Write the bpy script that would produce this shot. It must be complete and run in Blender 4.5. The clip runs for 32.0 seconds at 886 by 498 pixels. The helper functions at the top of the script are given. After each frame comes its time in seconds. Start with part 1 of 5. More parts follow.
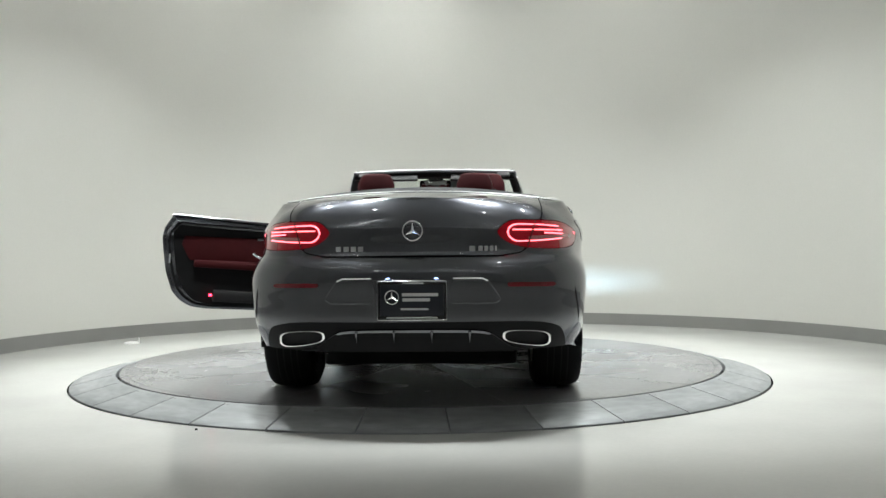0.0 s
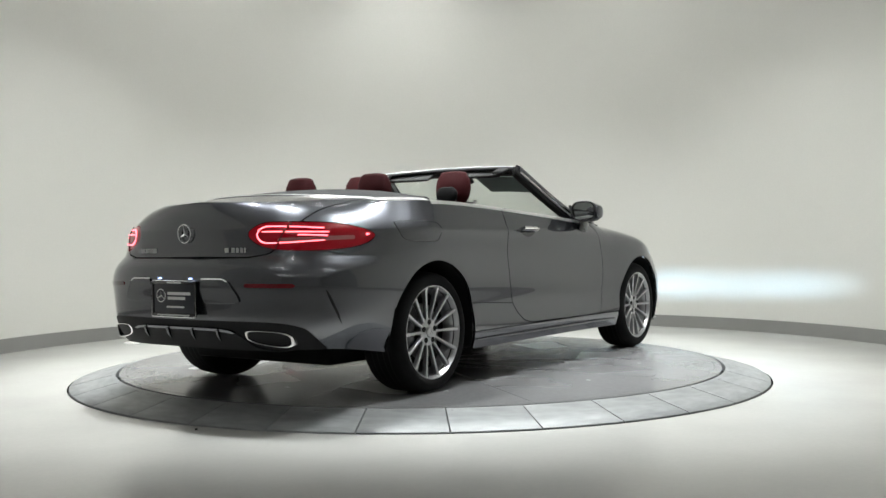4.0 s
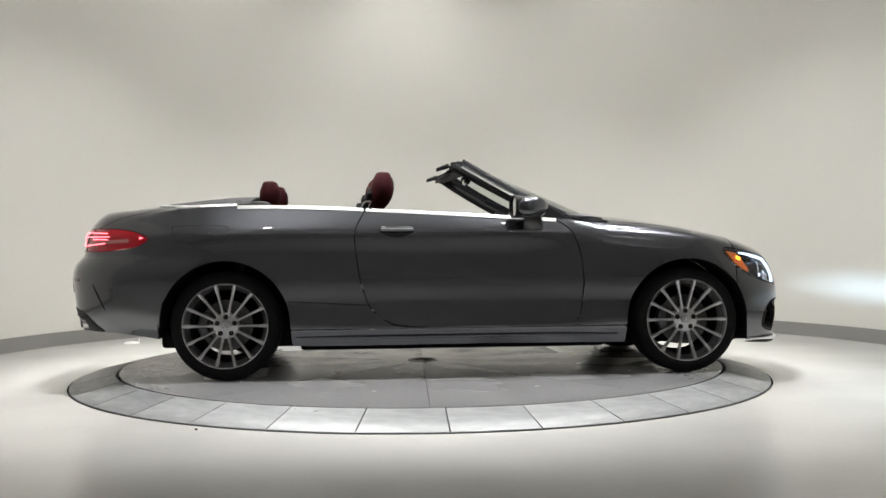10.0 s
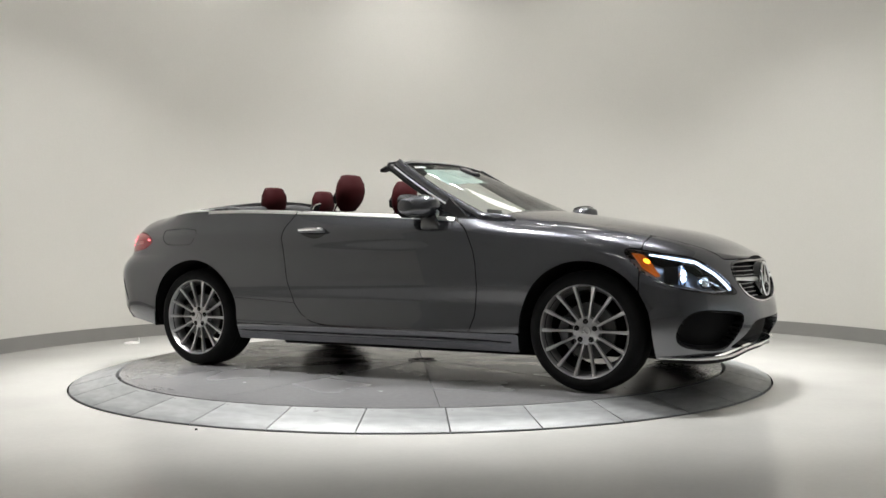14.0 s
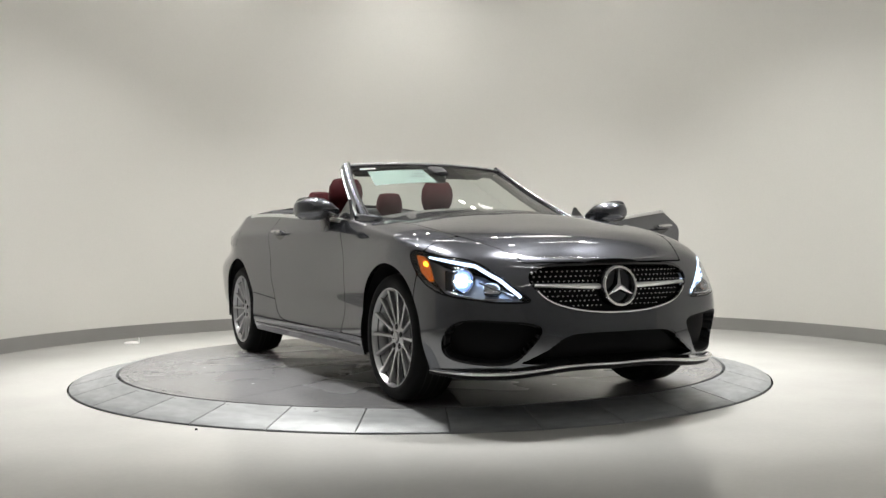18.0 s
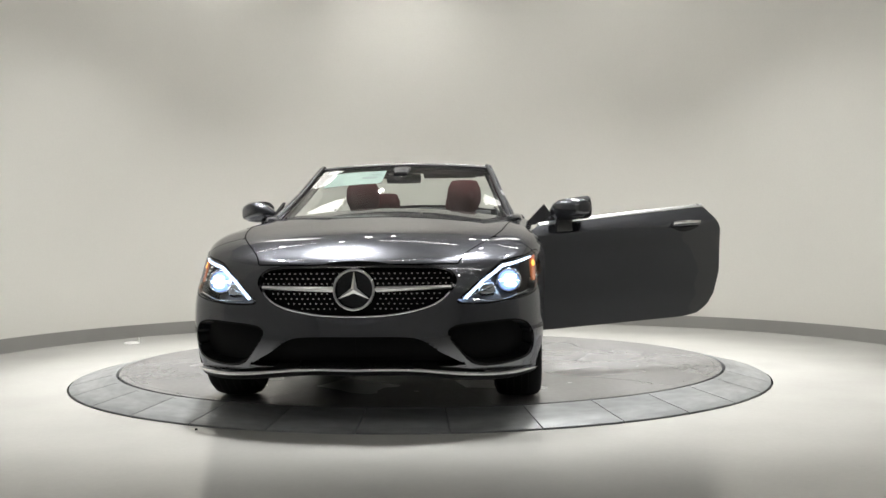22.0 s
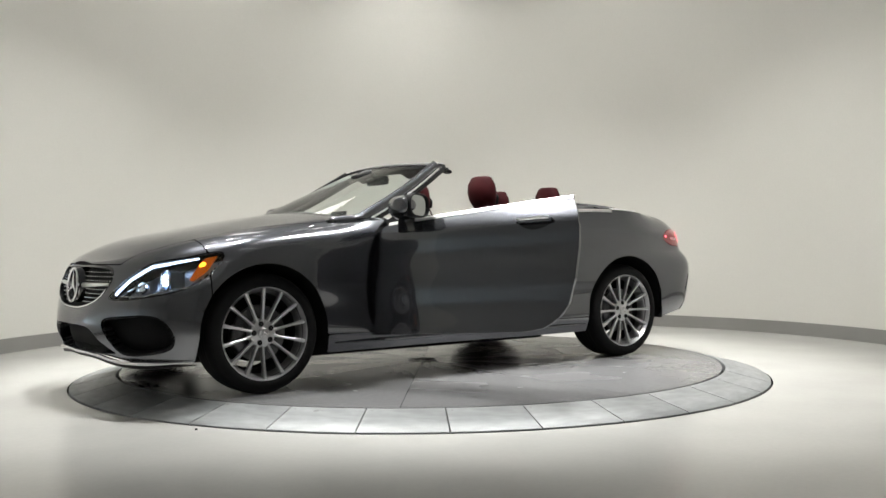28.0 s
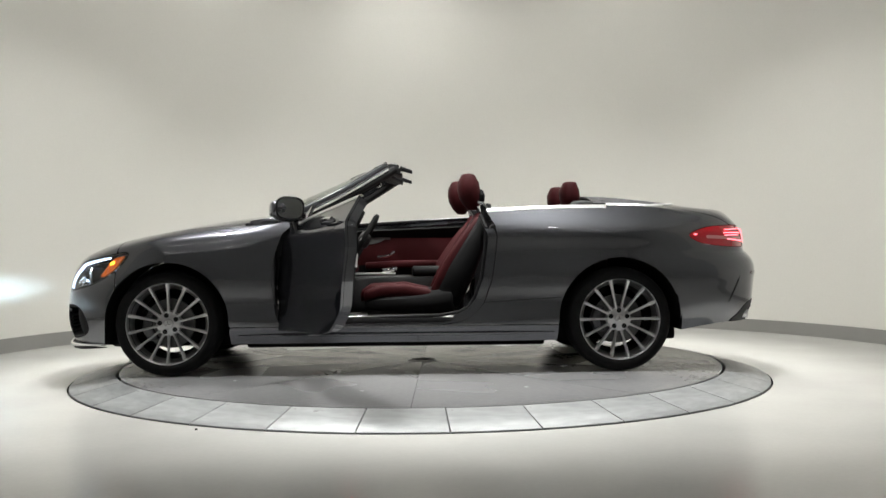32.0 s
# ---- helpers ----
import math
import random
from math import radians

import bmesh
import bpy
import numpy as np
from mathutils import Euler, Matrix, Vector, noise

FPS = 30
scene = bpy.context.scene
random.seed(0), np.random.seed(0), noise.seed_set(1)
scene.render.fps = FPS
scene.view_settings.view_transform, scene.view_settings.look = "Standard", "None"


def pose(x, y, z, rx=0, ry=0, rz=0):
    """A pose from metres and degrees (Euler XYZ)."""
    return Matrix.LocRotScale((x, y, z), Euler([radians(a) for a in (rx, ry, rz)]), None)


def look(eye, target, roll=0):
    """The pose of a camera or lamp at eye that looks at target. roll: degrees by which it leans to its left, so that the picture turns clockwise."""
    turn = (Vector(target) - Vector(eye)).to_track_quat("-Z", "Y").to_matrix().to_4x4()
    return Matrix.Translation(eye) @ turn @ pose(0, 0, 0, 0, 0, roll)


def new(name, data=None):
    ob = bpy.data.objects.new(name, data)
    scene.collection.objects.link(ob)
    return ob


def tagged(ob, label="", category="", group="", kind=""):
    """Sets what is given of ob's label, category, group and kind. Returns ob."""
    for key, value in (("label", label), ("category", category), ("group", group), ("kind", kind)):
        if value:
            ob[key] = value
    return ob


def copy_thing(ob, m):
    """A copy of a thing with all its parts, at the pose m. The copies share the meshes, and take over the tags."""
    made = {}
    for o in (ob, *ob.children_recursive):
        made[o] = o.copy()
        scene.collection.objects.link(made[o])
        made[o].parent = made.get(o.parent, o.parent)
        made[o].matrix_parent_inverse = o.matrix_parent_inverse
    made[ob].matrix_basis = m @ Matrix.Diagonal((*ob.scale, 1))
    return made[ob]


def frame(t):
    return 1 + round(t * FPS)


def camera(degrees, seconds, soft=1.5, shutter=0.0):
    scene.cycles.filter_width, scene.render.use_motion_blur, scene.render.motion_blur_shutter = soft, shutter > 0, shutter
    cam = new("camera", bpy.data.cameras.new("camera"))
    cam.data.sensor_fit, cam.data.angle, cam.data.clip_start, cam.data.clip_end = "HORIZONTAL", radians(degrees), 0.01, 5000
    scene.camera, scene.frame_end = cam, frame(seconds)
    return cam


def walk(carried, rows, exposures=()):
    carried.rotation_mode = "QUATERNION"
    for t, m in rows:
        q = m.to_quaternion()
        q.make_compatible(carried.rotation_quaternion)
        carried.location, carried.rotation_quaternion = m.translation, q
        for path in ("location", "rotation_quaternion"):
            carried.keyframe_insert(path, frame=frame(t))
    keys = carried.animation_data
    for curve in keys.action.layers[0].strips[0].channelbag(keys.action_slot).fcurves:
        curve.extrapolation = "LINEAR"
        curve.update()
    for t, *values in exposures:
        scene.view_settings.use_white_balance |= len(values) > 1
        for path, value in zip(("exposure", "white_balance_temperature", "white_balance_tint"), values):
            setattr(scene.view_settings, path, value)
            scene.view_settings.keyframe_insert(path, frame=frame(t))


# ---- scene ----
# A grey convertible turns on a turntable in a round, white photo room; the camera stands still.
CAR_X, CAR_Y = 0.1788, -0.0853          # the car's middle against the turntable's axis
FLOOR_Z = -0.0753
EYE = (0.0, -6.8174, 0.7889)

cam = camera(49.53, 32.0, soft=1.5)
STAND = look(EYE, (EYE[0] + math.sin(radians(1.2705)), EYE[1] + math.cos(radians(1.2705)), EYE[2] - math.tan(radians(0.036))), -0.488)
walk(cam, [(0.0, STAND), (32.0, STAND)], exposures=[(0.0, 0.0, 6300, 4), (3.5, 0.0, 6320, 5), (6.0, 0.0, 6500, 9), (12.0, 0.0, 6580, 10), (32.0, 0.0, 6600, 8)])


# heading of the car, degrees, over the time
TURN = [(0.0, 86.25), (1.0, 78.65), (2.0, 70.68), (3.0, 62.67), (4.5, 50.0), (6.0, 37.10), (7.0, 28.45), (8.0, 19.84), (9.0, 11.30), (10.0, 2.96),
        (11.0, -5.55), (12.0, -14.32), (13.0, -23.15), (14.0, -31.65), (15.5, -43.9), (17.0, -56.25), (18.0, -64.45), (19.0, -72.38), (20.0, -80.18),
        (21.0, -88.02), (22.0, -95.97), (23.0, -103.93), (24.0, -111.90), (25.0, -120.0), (26.5, -132.5), (28.0, -145.2), (29.0, -153.7), (30.0, -162.38),
        (31.0, -171.07), (32.0, -179.68)]


# ---- world and lights ----
world = bpy.data.worlds.new("world")
scene.world = world
world.use_nodes = True
world.node_tree.nodes["Background"].inputs[0].default_value = (0.9, 0.95, 1.0, 1)
world.node_tree.nodes["Background"].inputs[1].default_value = 0.008

ROOM_X, ROOM_Y, ROOM_R, ROOM_H = 0.21, 0.42, 3.91, 4.25


def spot(name, x, y, z, tx, ty, tz, watts, degrees, blend, colour, radius=0.05):
    lamp = bpy.data.lights.new(name, "SPOT")
    lamp.energy, lamp.spot_size, lamp.spot_blend = watts, radians(degrees), blend
    lamp.color, lamp.shadow_soft_size = colour, radius
    ob = new(name, lamp)
    ob.matrix_world = look((x, y, z), (tx, ty, tz))
    return ob


WHITE = (1.0, 0.992, 0.975)
DOWNLIGHTS = []
# four downlights over the turntable
for dx, dy in ((-1.05, -1.05), (1.05, -1.05), (-1.05, 0.95), (1.05, 0.95)):
    px, py = 0.05 + dx, 0.05 + dy
    DOWNLIGHTS.append((px, py))
    spot("downlight", px, py, 4.15, px * 0.75, py * 0.75, 0, 580 if dy < 0 else 450, 68, 0.5, WHITE, 0.20)
# downlights nearer the round wall, whose cones end on it
for k in range(6):
    a = radians(-20 + 44 * k)
    px, py = ROOM_X + 2.35 * math.cos(a), ROOM_Y + 2.35 * math.sin(a)
    DOWNLIGHTS.append((px, py))
    spot("downlight", px, py, 4.15, px, py, 0, 192 if k in (0, 5) else 228 if k in (1, 4) else 198, 100 if k not in (2, 3) else 86, 1.0, WHITE)
# the wall washer behind the middle of the turntable
spot("wall_washer", -0.12, 3.30, 4.2, -0.12, 4.3, 2.0, 50, 125, 1.0, WHITE, 0.15)

# ---- materials ----
def material(name, colour, rough=0.5, metal=0.0, coat=0.0, coat_rough=0.03, var=0.0, scale=8.0, fine=0.0, fine_scale=220.0,
             bump=0.0, bump_scale=180.0, glow=0.0, glow_colour=None, rough_var=0.0, stretch=None, coat_ior=1.5, spec=0.5, each=0.0):
    m = bpy.data.materials.new(name)
    m.use_nodes = True
    nt = m.node_tree
    b = nt.nodes["Principled BSDF"]
    b.inputs["Base Color"].default_value = (*colour, 1)
    b.inputs["Roughness"].default_value = rough
    b.inputs["Metallic"].default_value = metal
    b.inputs["Coat Weight"].default_value = coat
    b.inputs["Coat Roughness"].default_value = coat_rough
    b.inputs["Specular IOR Level"].default_value = spec
    b.inputs["Coat IOR"].default_value = coat_ior
    if glow:
        b.inputs["Emission Color"].default_value = (*(glow_colour or colour), 1)
        b.inputs["Emission Strength"].default_value = glow
    co = nt.nodes.new("ShaderNodeTexCoord")
    src = co.outputs["Object"]
    if stretch:
        mp = nt.nodes.new("ShaderNodeMapping")
        mp.inputs["Scale"].default_value = stretch
        nt.links.new(src, mp.inputs[0])
        src = mp.outputs[0]

    def noise_node(sc, detail):
        n = nt.nodes.new("ShaderNodeTexNoise")
        n.inputs["Scale"].default_value = sc
        n.inputs["Detail"].default_value = detail
        nt.links.new(src, n.inputs["Vector"])
        return n

    if var or fine:
        big, small = noise_node(scale, 4), noise_node(fine_scale, 2)
        ranges = []
        for n, amount in ((big, var), (small, fine)):
            r = nt.nodes.new("ShaderNodeMapRange")
            r.inputs["From Min"].default_value, r.inputs["From Max"].default_value = 0.3, 0.7
            r.inputs["To Min"].default_value, r.inputs["To Max"].default_value = 1 - amount, 1 + amount
            nt.links.new(n.outputs["Fac"], r.inputs["Value"])
            ranges.append(r)
        mul = nt.nodes.new("ShaderNodeMath")
        mul.operation = "MULTIPLY"
        nt.links.new(ranges[0].outputs[0], mul.inputs[0])
        nt.links.new(ranges[1].outputs[0], mul.inputs[1])
        if each:
            info = nt.nodes.new("ShaderNodeObjectInfo")
            r = nt.nodes.new("ShaderNodeMapRange")
            r.inputs["To Min"].default_value, r.inputs["To Max"].default_value = 1 - each, 1 + each
            nt.links.new(info.outputs["Random"], r.inputs["Value"])
            both_of = nt.nodes.new("ShaderNodeMath")
            both_of.operation = "MULTIPLY"
            nt.links.new(mul.outputs[0], both_of.inputs[0])
            nt.links.new(r.outputs[0], both_of.inputs[1])
            mul = both_of
        vm = nt.nodes.new("ShaderNodeVectorMath")
        vm.operation = "SCALE"
        vm.inputs[0].default_value = colour
        nt.links.new(mul.outputs[0], vm.inputs["Scale"])
        nt.links.new(vm.outputs[0], b.inputs["Base Color"])
    if rough_var:
        n = noise_node(scale * 0.7, 5)
        r = nt.nodes.new("ShaderNodeMapRange")
        r.inputs["From Min"].default_value, r.inputs["From Max"].default_value = 0.3, 0.7
        r.inputs["To Min"].default_value, r.inputs["To Max"].default_value = max(0.02, rough - rough_var), rough + rough_var
        nt.links.new(n.outputs["Fac"], r.inputs["Value"])
        nt.links.new(r.outputs[0], b.inputs["Roughness"])
    if bump:
        n = noise_node(bump_scale, 3)
        bn = nt.nodes.new("ShaderNodeBump")
        bn.inputs["Strength"].default_value, bn.inputs["Distance"].default_value = bump, 0.002
        nt.links.new(n.outputs["Fac"], bn.inputs["Height"])
        nt.links.new(bn.outputs[0], b.inputs["Normal"])
    return m


def glass_material(name, tint, rough=0.0, alpha=0.9):
    """Thin clear glass: mostly see-through with a mirror coat by Fresnel."""
    m = bpy.data.materials.new(name)
    m.use_nodes = True
    nt = m.node_tree
    out = nt.nodes["Material Output"]
    nt.nodes.remove(nt.nodes["Principled BSDF"])
    tr, gl, mix, lw, po, mr = (nt.nodes.new("ShaderNode" + k) for k in ("BsdfTransparent", "BsdfGlossy", "MixShader", "LayerWeight", "Math", "MapRange"))
    tr.inputs[0].default_value = (*tint, 1)
    gl.inputs["Roughness"].default_value = rough
    lw.inputs["Blend"].default_value = 0.5
    po.operation = "POWER"
    po.inputs[1].default_value = 5.0
    mr.inputs["To Min"].default_value, mr.inputs["To Max"].default_value = 0.07, 1.0
    nt.links.new(lw.outputs["Facing"], po.inputs[0])
    nt.links.new(po.outputs[0], mr.inputs["Value"])
    nt.links.new(mr.outputs[0], mix.inputs[0])
    nt.links.new(tr.outputs[0], mix.inputs[1])
    nt.links.new(gl.outputs[0], mix.inputs[2])
    nt.links.new(mix.outputs[0], out.inputs[0])
    return m


M_WALL = material("wall_paint", (0.80, 0.79, 0.748), 0.75, var=0.012, scale=0.8, fine=0.012, fine_scale=60, bump=0.12, bump_scale=90)
M_BAND = material("band_paint", (0.30, 0.295, 0.285), 0.55, var=0.04, scale=2.5, bump=0.06)
M_FLOOR = material("floor_epoxy", (0.63, 0.627, 0.603), 0.18, var=0.055, scale=1.3, fine=0.015, fine_scale=45, bump=0.01, bump_scale=30, rough_var=0.015)
M_DARK = material("hall_wall_paint", (0.55, 0.55, 0.55), 0.7, var=0.06, scale=2)
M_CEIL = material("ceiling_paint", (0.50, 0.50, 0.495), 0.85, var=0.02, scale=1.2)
M_DISK = material("turntable_steel", (0.215, 0.215, 0.222), 0.25, coat=0.10, coat_rough=0.16, spec=0.4, var=0.05, scale=1.6, fine=0.06, fine_scale=30, bump=0.03, bump_scale=40, rough_var=0.04)
M_RING = material("ramp_plate", (0.345, 0.358, 0.365), 0.42, metal=0.25, var=0.20, scale=5.0, fine=0.12, fine_scale=26, bump=0.12, bump_scale=70, rough_var=0.12, stretch=(1.0, 0.35, 1.0), each=0.10)
M_GAP = material("gap_black", (0.006, 0.006, 0.006), 0.9)
M_GRATE = material("grate_iron", (0.26, 0.26, 0.26), 0.6, var=0.25, scale=30)
M_PAINT = material("car_paint", (0.100, 0.104, 0.117), 0.27, metal=0.95, coat=1.0, coat_rough=0.006, coat_ior=1.70, fine=0.14, fine_scale=1500)
M_PAINT.node_tree.nodes["Principled BSDF"].inputs["Specular Tint"].default_value = (0.30, 0.30, 0.34, 1)     # darker flakes towards grazing angles
M_UNDER = material("underbody_black", (0.008, 0.008, 0.0085), 0.8, var=0.2, scale=14, spec=0.15)
M_TRIM = material("satin_black_trim", (0.008, 0.008, 0.009), 0.55, var=0.1, scale=20, bump=0.05, spec=0.2)
M_GLOSS = material("gloss_black", (0.008, 0.008, 0.009), 0.12, coat=0.6)
M_CHROME = material("chrome", (0.86, 0.86, 0.87), 0.06, metal=1.0)
M_SATIN = material("satin_aluminium", (0.86, 0.86, 0.86), 0.30, metal=1.0, var=0.04, scale=30)
M_ALLOY = material("alloy_silver", (0.50, 0.50, 0.51), 0.32, metal=0.90, coat=0.4, var=0.05, scale=25)
M_BLADE = material("trim_blade_grey", (0.20, 0.20, 0.20), 0.35, metal=0.6, var=0.06, scale=30)
M_ALLOY_DARK = material("alloy_dark", (0.10, 0.10, 0.105), 0.38, metal=0.8, var=0.1, scale=20)
M_TYRE = material("tyre_rubber", (0.007, 0.007, 0.0074), 0.75, var=0.12, scale=25, bump=0.15, bump_scale=160, spec=0.15)
M_DISC = material("brake_disc_iron", (0.10, 0.10, 0.10), 0.38, metal=0.9, var=0.1, scale=30)
M_RED = material("red_leather", (0.035, 0.0032, 0.0045), 0.70, var=0.10, scale=7, fine=0.08, fine_scale=300, bump=0.25, bump_scale=420, spec=0.14)
M_BLACK_LEATHER = material("black_leather", (0.0075, 0.0075, 0.008), 0.72, var=0.10, scale=9, bump=0.22, bump_scale=400, spec=0.12)
M_SOFT = material("dash_soft_plastic", (0.012, 0.012, 0.0125), 0.65, var=0.08, scale=10, bump=0.2, bump_scale=350, spec=0.25)
M_CARPET = material("black_carpet", (0.014, 0.014, 0.014), 0.95, var=0.2, scale=60, bump=0.5, bump_scale=600)
M_FABRIC = material("black_canvas", (0.030, 0.030, 0.032), 0.9, var=0.10, scale=12, fine=0.12, fine_scale=700, bump=0.35, bump_scale=700)
M_GLASS = glass_material("windscreen_glass", (0.86, 0.91, 0.88))
M_LENS = glass_material("headlamp_lens", (0.94, 0.95, 0.96))
M_MIRROR = material("mirror_glass", (0.45, 0.47, 0.46), 0.02, metal=1.0)
M_TAIL = material("tail_lamp_red", (0.14, 0.0010, 0.004), 0.12, coat=0.5, coat_rough=0.02, glow=0.09, glow_colour=(1.0, 0.004, 0.03))
M_TAIL_GLOW = material("tail_lamp_band", (0.9, 0.10, 0.12), 0.2, glow=4.2, glow_colour=(1.0, 0.13, 0.17))
M_TAIL_CLEAR = material("tail_lamp_clear", (0.42, 0.16, 0.16), 0.12, coat=1.0)
M_REFLECTOR = material("reflector_red", (0.14, 0.006, 0.010), 0.15, coat=0.8)
M_AMBER = material("amber_marker", (0.50, 0.085, 0.004), 0.15, coat=1.0, glow=0.14, glow_colour=(1.0, 0.26, 0.01))
M_AMBER_LED = material("amber_led", (1.0, 0.4, 0.02), 0.3, glow=5.0, glow_colour=(1.0, 0.36, 0.02))
M_DRL = material("daytime_lamp", (0.9, 0.93, 1.0), 0.3, glow=3.6, glow_colour=(0.55, 0.72, 1.0))
M_PROJ = material("projector_lamp", (0.5, 0.62, 0.9), 0.05, coat=1.0, glow=1.1, glow_colour=(0.32, 0.52, 1.0))
M_CORE = material("projector_core", (0.9, 0.95, 1.0), 0.1, glow=11.0, glow_colour=(0.66, 0.82, 1.0))
M_BEAM = material("lamp_filament", (1, 1, 1), 0.3, glow=62000.0, glow_colour=(0.58, 0.80, 1.0))
M_BOWL = material("lamp_bowl", (0.42, 0.45, 0.52), 0.28, metal=1.0)
M_MESH = material("grille_black", (0.005, 0.005, 0.0055), 0.7, spec=0.12)
M_PIN = material("grille_pin_chrome", (0.75, 0.75, 0.76), 0.18, metal=1.0)
M_PLATE_LAMP = material("plate_lamp", (0.8, 0.88, 1.0), 0.3, glow=4.0, glow_colour=(0.40, 0.55, 1.0))
M_PLATE = material("plate_navy", (0.012, 0.014, 0.022), 0.35, coat=0.3)
M_PRINT = material("plate_print_white", (0.62, 0.62, 0.62), 0.5)
M_STICKER = material("window_sticker_pale", (0.115, 0.165, 0.150), 0.6, var=0.04, scale=20)
M_STICKER_WHITE = material("sticker_white", (0.8, 0.8, 0.78), 0.6)
M_INK = material("sticker_ink", (0.05, 0.07, 0.08), 0.6)
M_RED_LED = material("door_marker_red", (0.9, 0.02, 0.04), 0.3, glow=12.0, glow_colour=(1.0, 0.02, 0.06))
M_LED = material("downlight_glass", (0.9, 0.9, 0.88), 0.5, glow=80.0, glow_colour=(1.0, 0.98, 0.95))
M_FAR = material("hall_tube_white", (0.9, 0.9, 0.88), 0.5, glow=32.0, glow_colour=(1.0, 0.98, 0.95))
M_STRIP = material("tube_white", (0.9, 0.9, 0.88), 0.5, glow=35.0, glow_colour=(1.0, 0.97, 0.93))
M_BADGE = material("badge_silver", (0.50, 0.50, 0.51), 0.38, metal=0.55)
M_PANEL = material("panel_white", (0.9, 0.9, 0.88), 0.5, glow=4.5, glow_colour=(1.0, 0.98, 0.95))
M_WHITE = material("white_plastic", (0.8, 0.8, 0.79), 0.45, var=0.03)


# ---- mesh tools ----
def mesh_of(name, verts, faces, mat, smooth=True, sharp=35):
    me = bpy.data.meshes.new(name)
    me.from_pydata([tuple(map(float, v[:3])) for v in verts], [], [tuple(map(int, f)) for f in faces])
    me.materials.append(mat)
    if smooth:
        me.polygons.foreach_set("use_smooth", [True] * len(me.polygons))
        me.set_sharp_from_angle(angle=radians(sharp))
    me.update()
    return me


def part(name, data, mat, parent=None, label="", m=None):
    """Links a bmesh, a (verts, faces) pair or a mesh as one object under parent."""
    if isinstance(data, bmesh.types.BMesh):
        bmesh.ops.recalc_face_normals(data, faces=data.faces[:])
        me = bpy.data.meshes.new(name)
        data.to_mesh(me)
        data.free()
        me.materials.append(mat)
        me.polygons.foreach_set("use_smooth", [True] * len(me.polygons))
        me.set_sharp_from_angle(angle=radians(35))
    elif isinstance(data, tuple):
        me = mesh_of(name, data[0], data[1], mat)
    else:
        me = data
    ob = new(name, me)
    if parent:
        ob.parent = parent
    if m is not None:
        ob.matrix_basis = m
    if label:
        ob["label"] = label
    return ob


def merge(*shapes):
    verts, faces = [], []
    for v, f in shapes:
        n = len(verts)
        verts += [tuple(p)[:3] for p in v]
        faces += [tuple(i + n for i in q) for q in f]
    return verts, faces


def moved(shape, m):
    return [tuple(m @ Vector(v[:3])) for v in shape[0]], shape[1]


def mirrored(shape):
    return [(v[0], -v[1], v[2]) for v in shape[0]], [tuple(reversed(f)) for f in shape[1]]


def box(cx, cy, cz, sx, sy, sz, bevel=0.0, segs=2):
    bm = bmesh.new()
    bmesh.ops.create_cube(bm, size=1, matrix=Matrix.Translation((cx, cy, cz)) @ Matrix.Diagonal((sx, sy, sz, 1)))
    if bevel:
        bmesh.ops.bevel(bm, geom=bm.edges[:], offset=bevel, segments=segs, affect="EDGES", profile=0.5)
    bm.verts.index_update()
    out = [tuple(v.co) for v in bm.verts], [tuple(v.index for v in f.verts) for f in bm.faces]
    bm.free()
    return out


def grid(points):
    """points[i][j] -> quads."""
    a, b = len(points), len(points[0])
    verts = [tuple(p) for row in points for p in row]
    faces = [(i * b + j, (i + 1) * b + j, (i + 1) * b + j + 1, i * b + j + 1) for i in range(a - 1) for j in range(b - 1)]
    return verts, faces


def rings(loops, cap=True):
    """Closed loops of equal length, joined in order."""
    n = len(loops[0])
    verts = [tuple(p) for lp in loops for p in lp]
    faces = [(i * n + j, i * n + (j + 1) % n, (i + 1) * n + (j + 1) % n, (i + 1) * n + j) for i in range(len(loops) - 1) for j in range(n)]
    if cap:
        faces += [tuple(reversed(range(n))), tuple(range((len(loops) - 1) * n, len(loops) * n))]
    return verts, faces


def oval(c, u, v, a, b, power=2.6, n=24):
    """A superellipse loop round c with half sizes a along u and b along v."""
    c, u, v = Vector(c), Vector(u).normalized(), Vector(v).normalized()
    out = []
    for k in range(n):
        t = 2 * math.pi * k / n
        x, y = math.cos(t), math.sin(t)
        out.append(tuple(c + u * a * math.copysign(abs(x) ** (2 / power), x) + v * b * math.copysign(abs(y) ** (2 / power), y)))
    return out


def cushion(stations, u, v, power=3.0, n=24, round_ends=0.35):
    """stations: (centre, half size along u, half size along v). Ends are rounded off."""
    pts = [(Vector(c), a, b) for c, a, b in stations]
    first, last = pts[0], pts[-1]
    d0 = (first[0] - pts[1][0]).normalized() * min(first[1], first[2]) * round_ends
    d1 = (last[0] - pts[-2][0]).normalized() * min(last[1], last[2]) * round_ends
    loops = []
    for f, k in ((1.0, 0.55), (0.75, 0.82), (0.35, 0.96)):
        loops.append(oval(first[0] + d0 * f, u, v, first[1] * k, first[2] * k, power, n))
    for c, a, b in pts:
        loops.append(oval(c, u, v, a, b, power, n))
    for f, k in ((0.35, 0.96), (0.75, 0.82), (1.0, 0.55)):
        loops.append(oval(last[0] + d1 * f, u, v, last[1] * k, last[2] * k, power, n))
    return rings(loops)


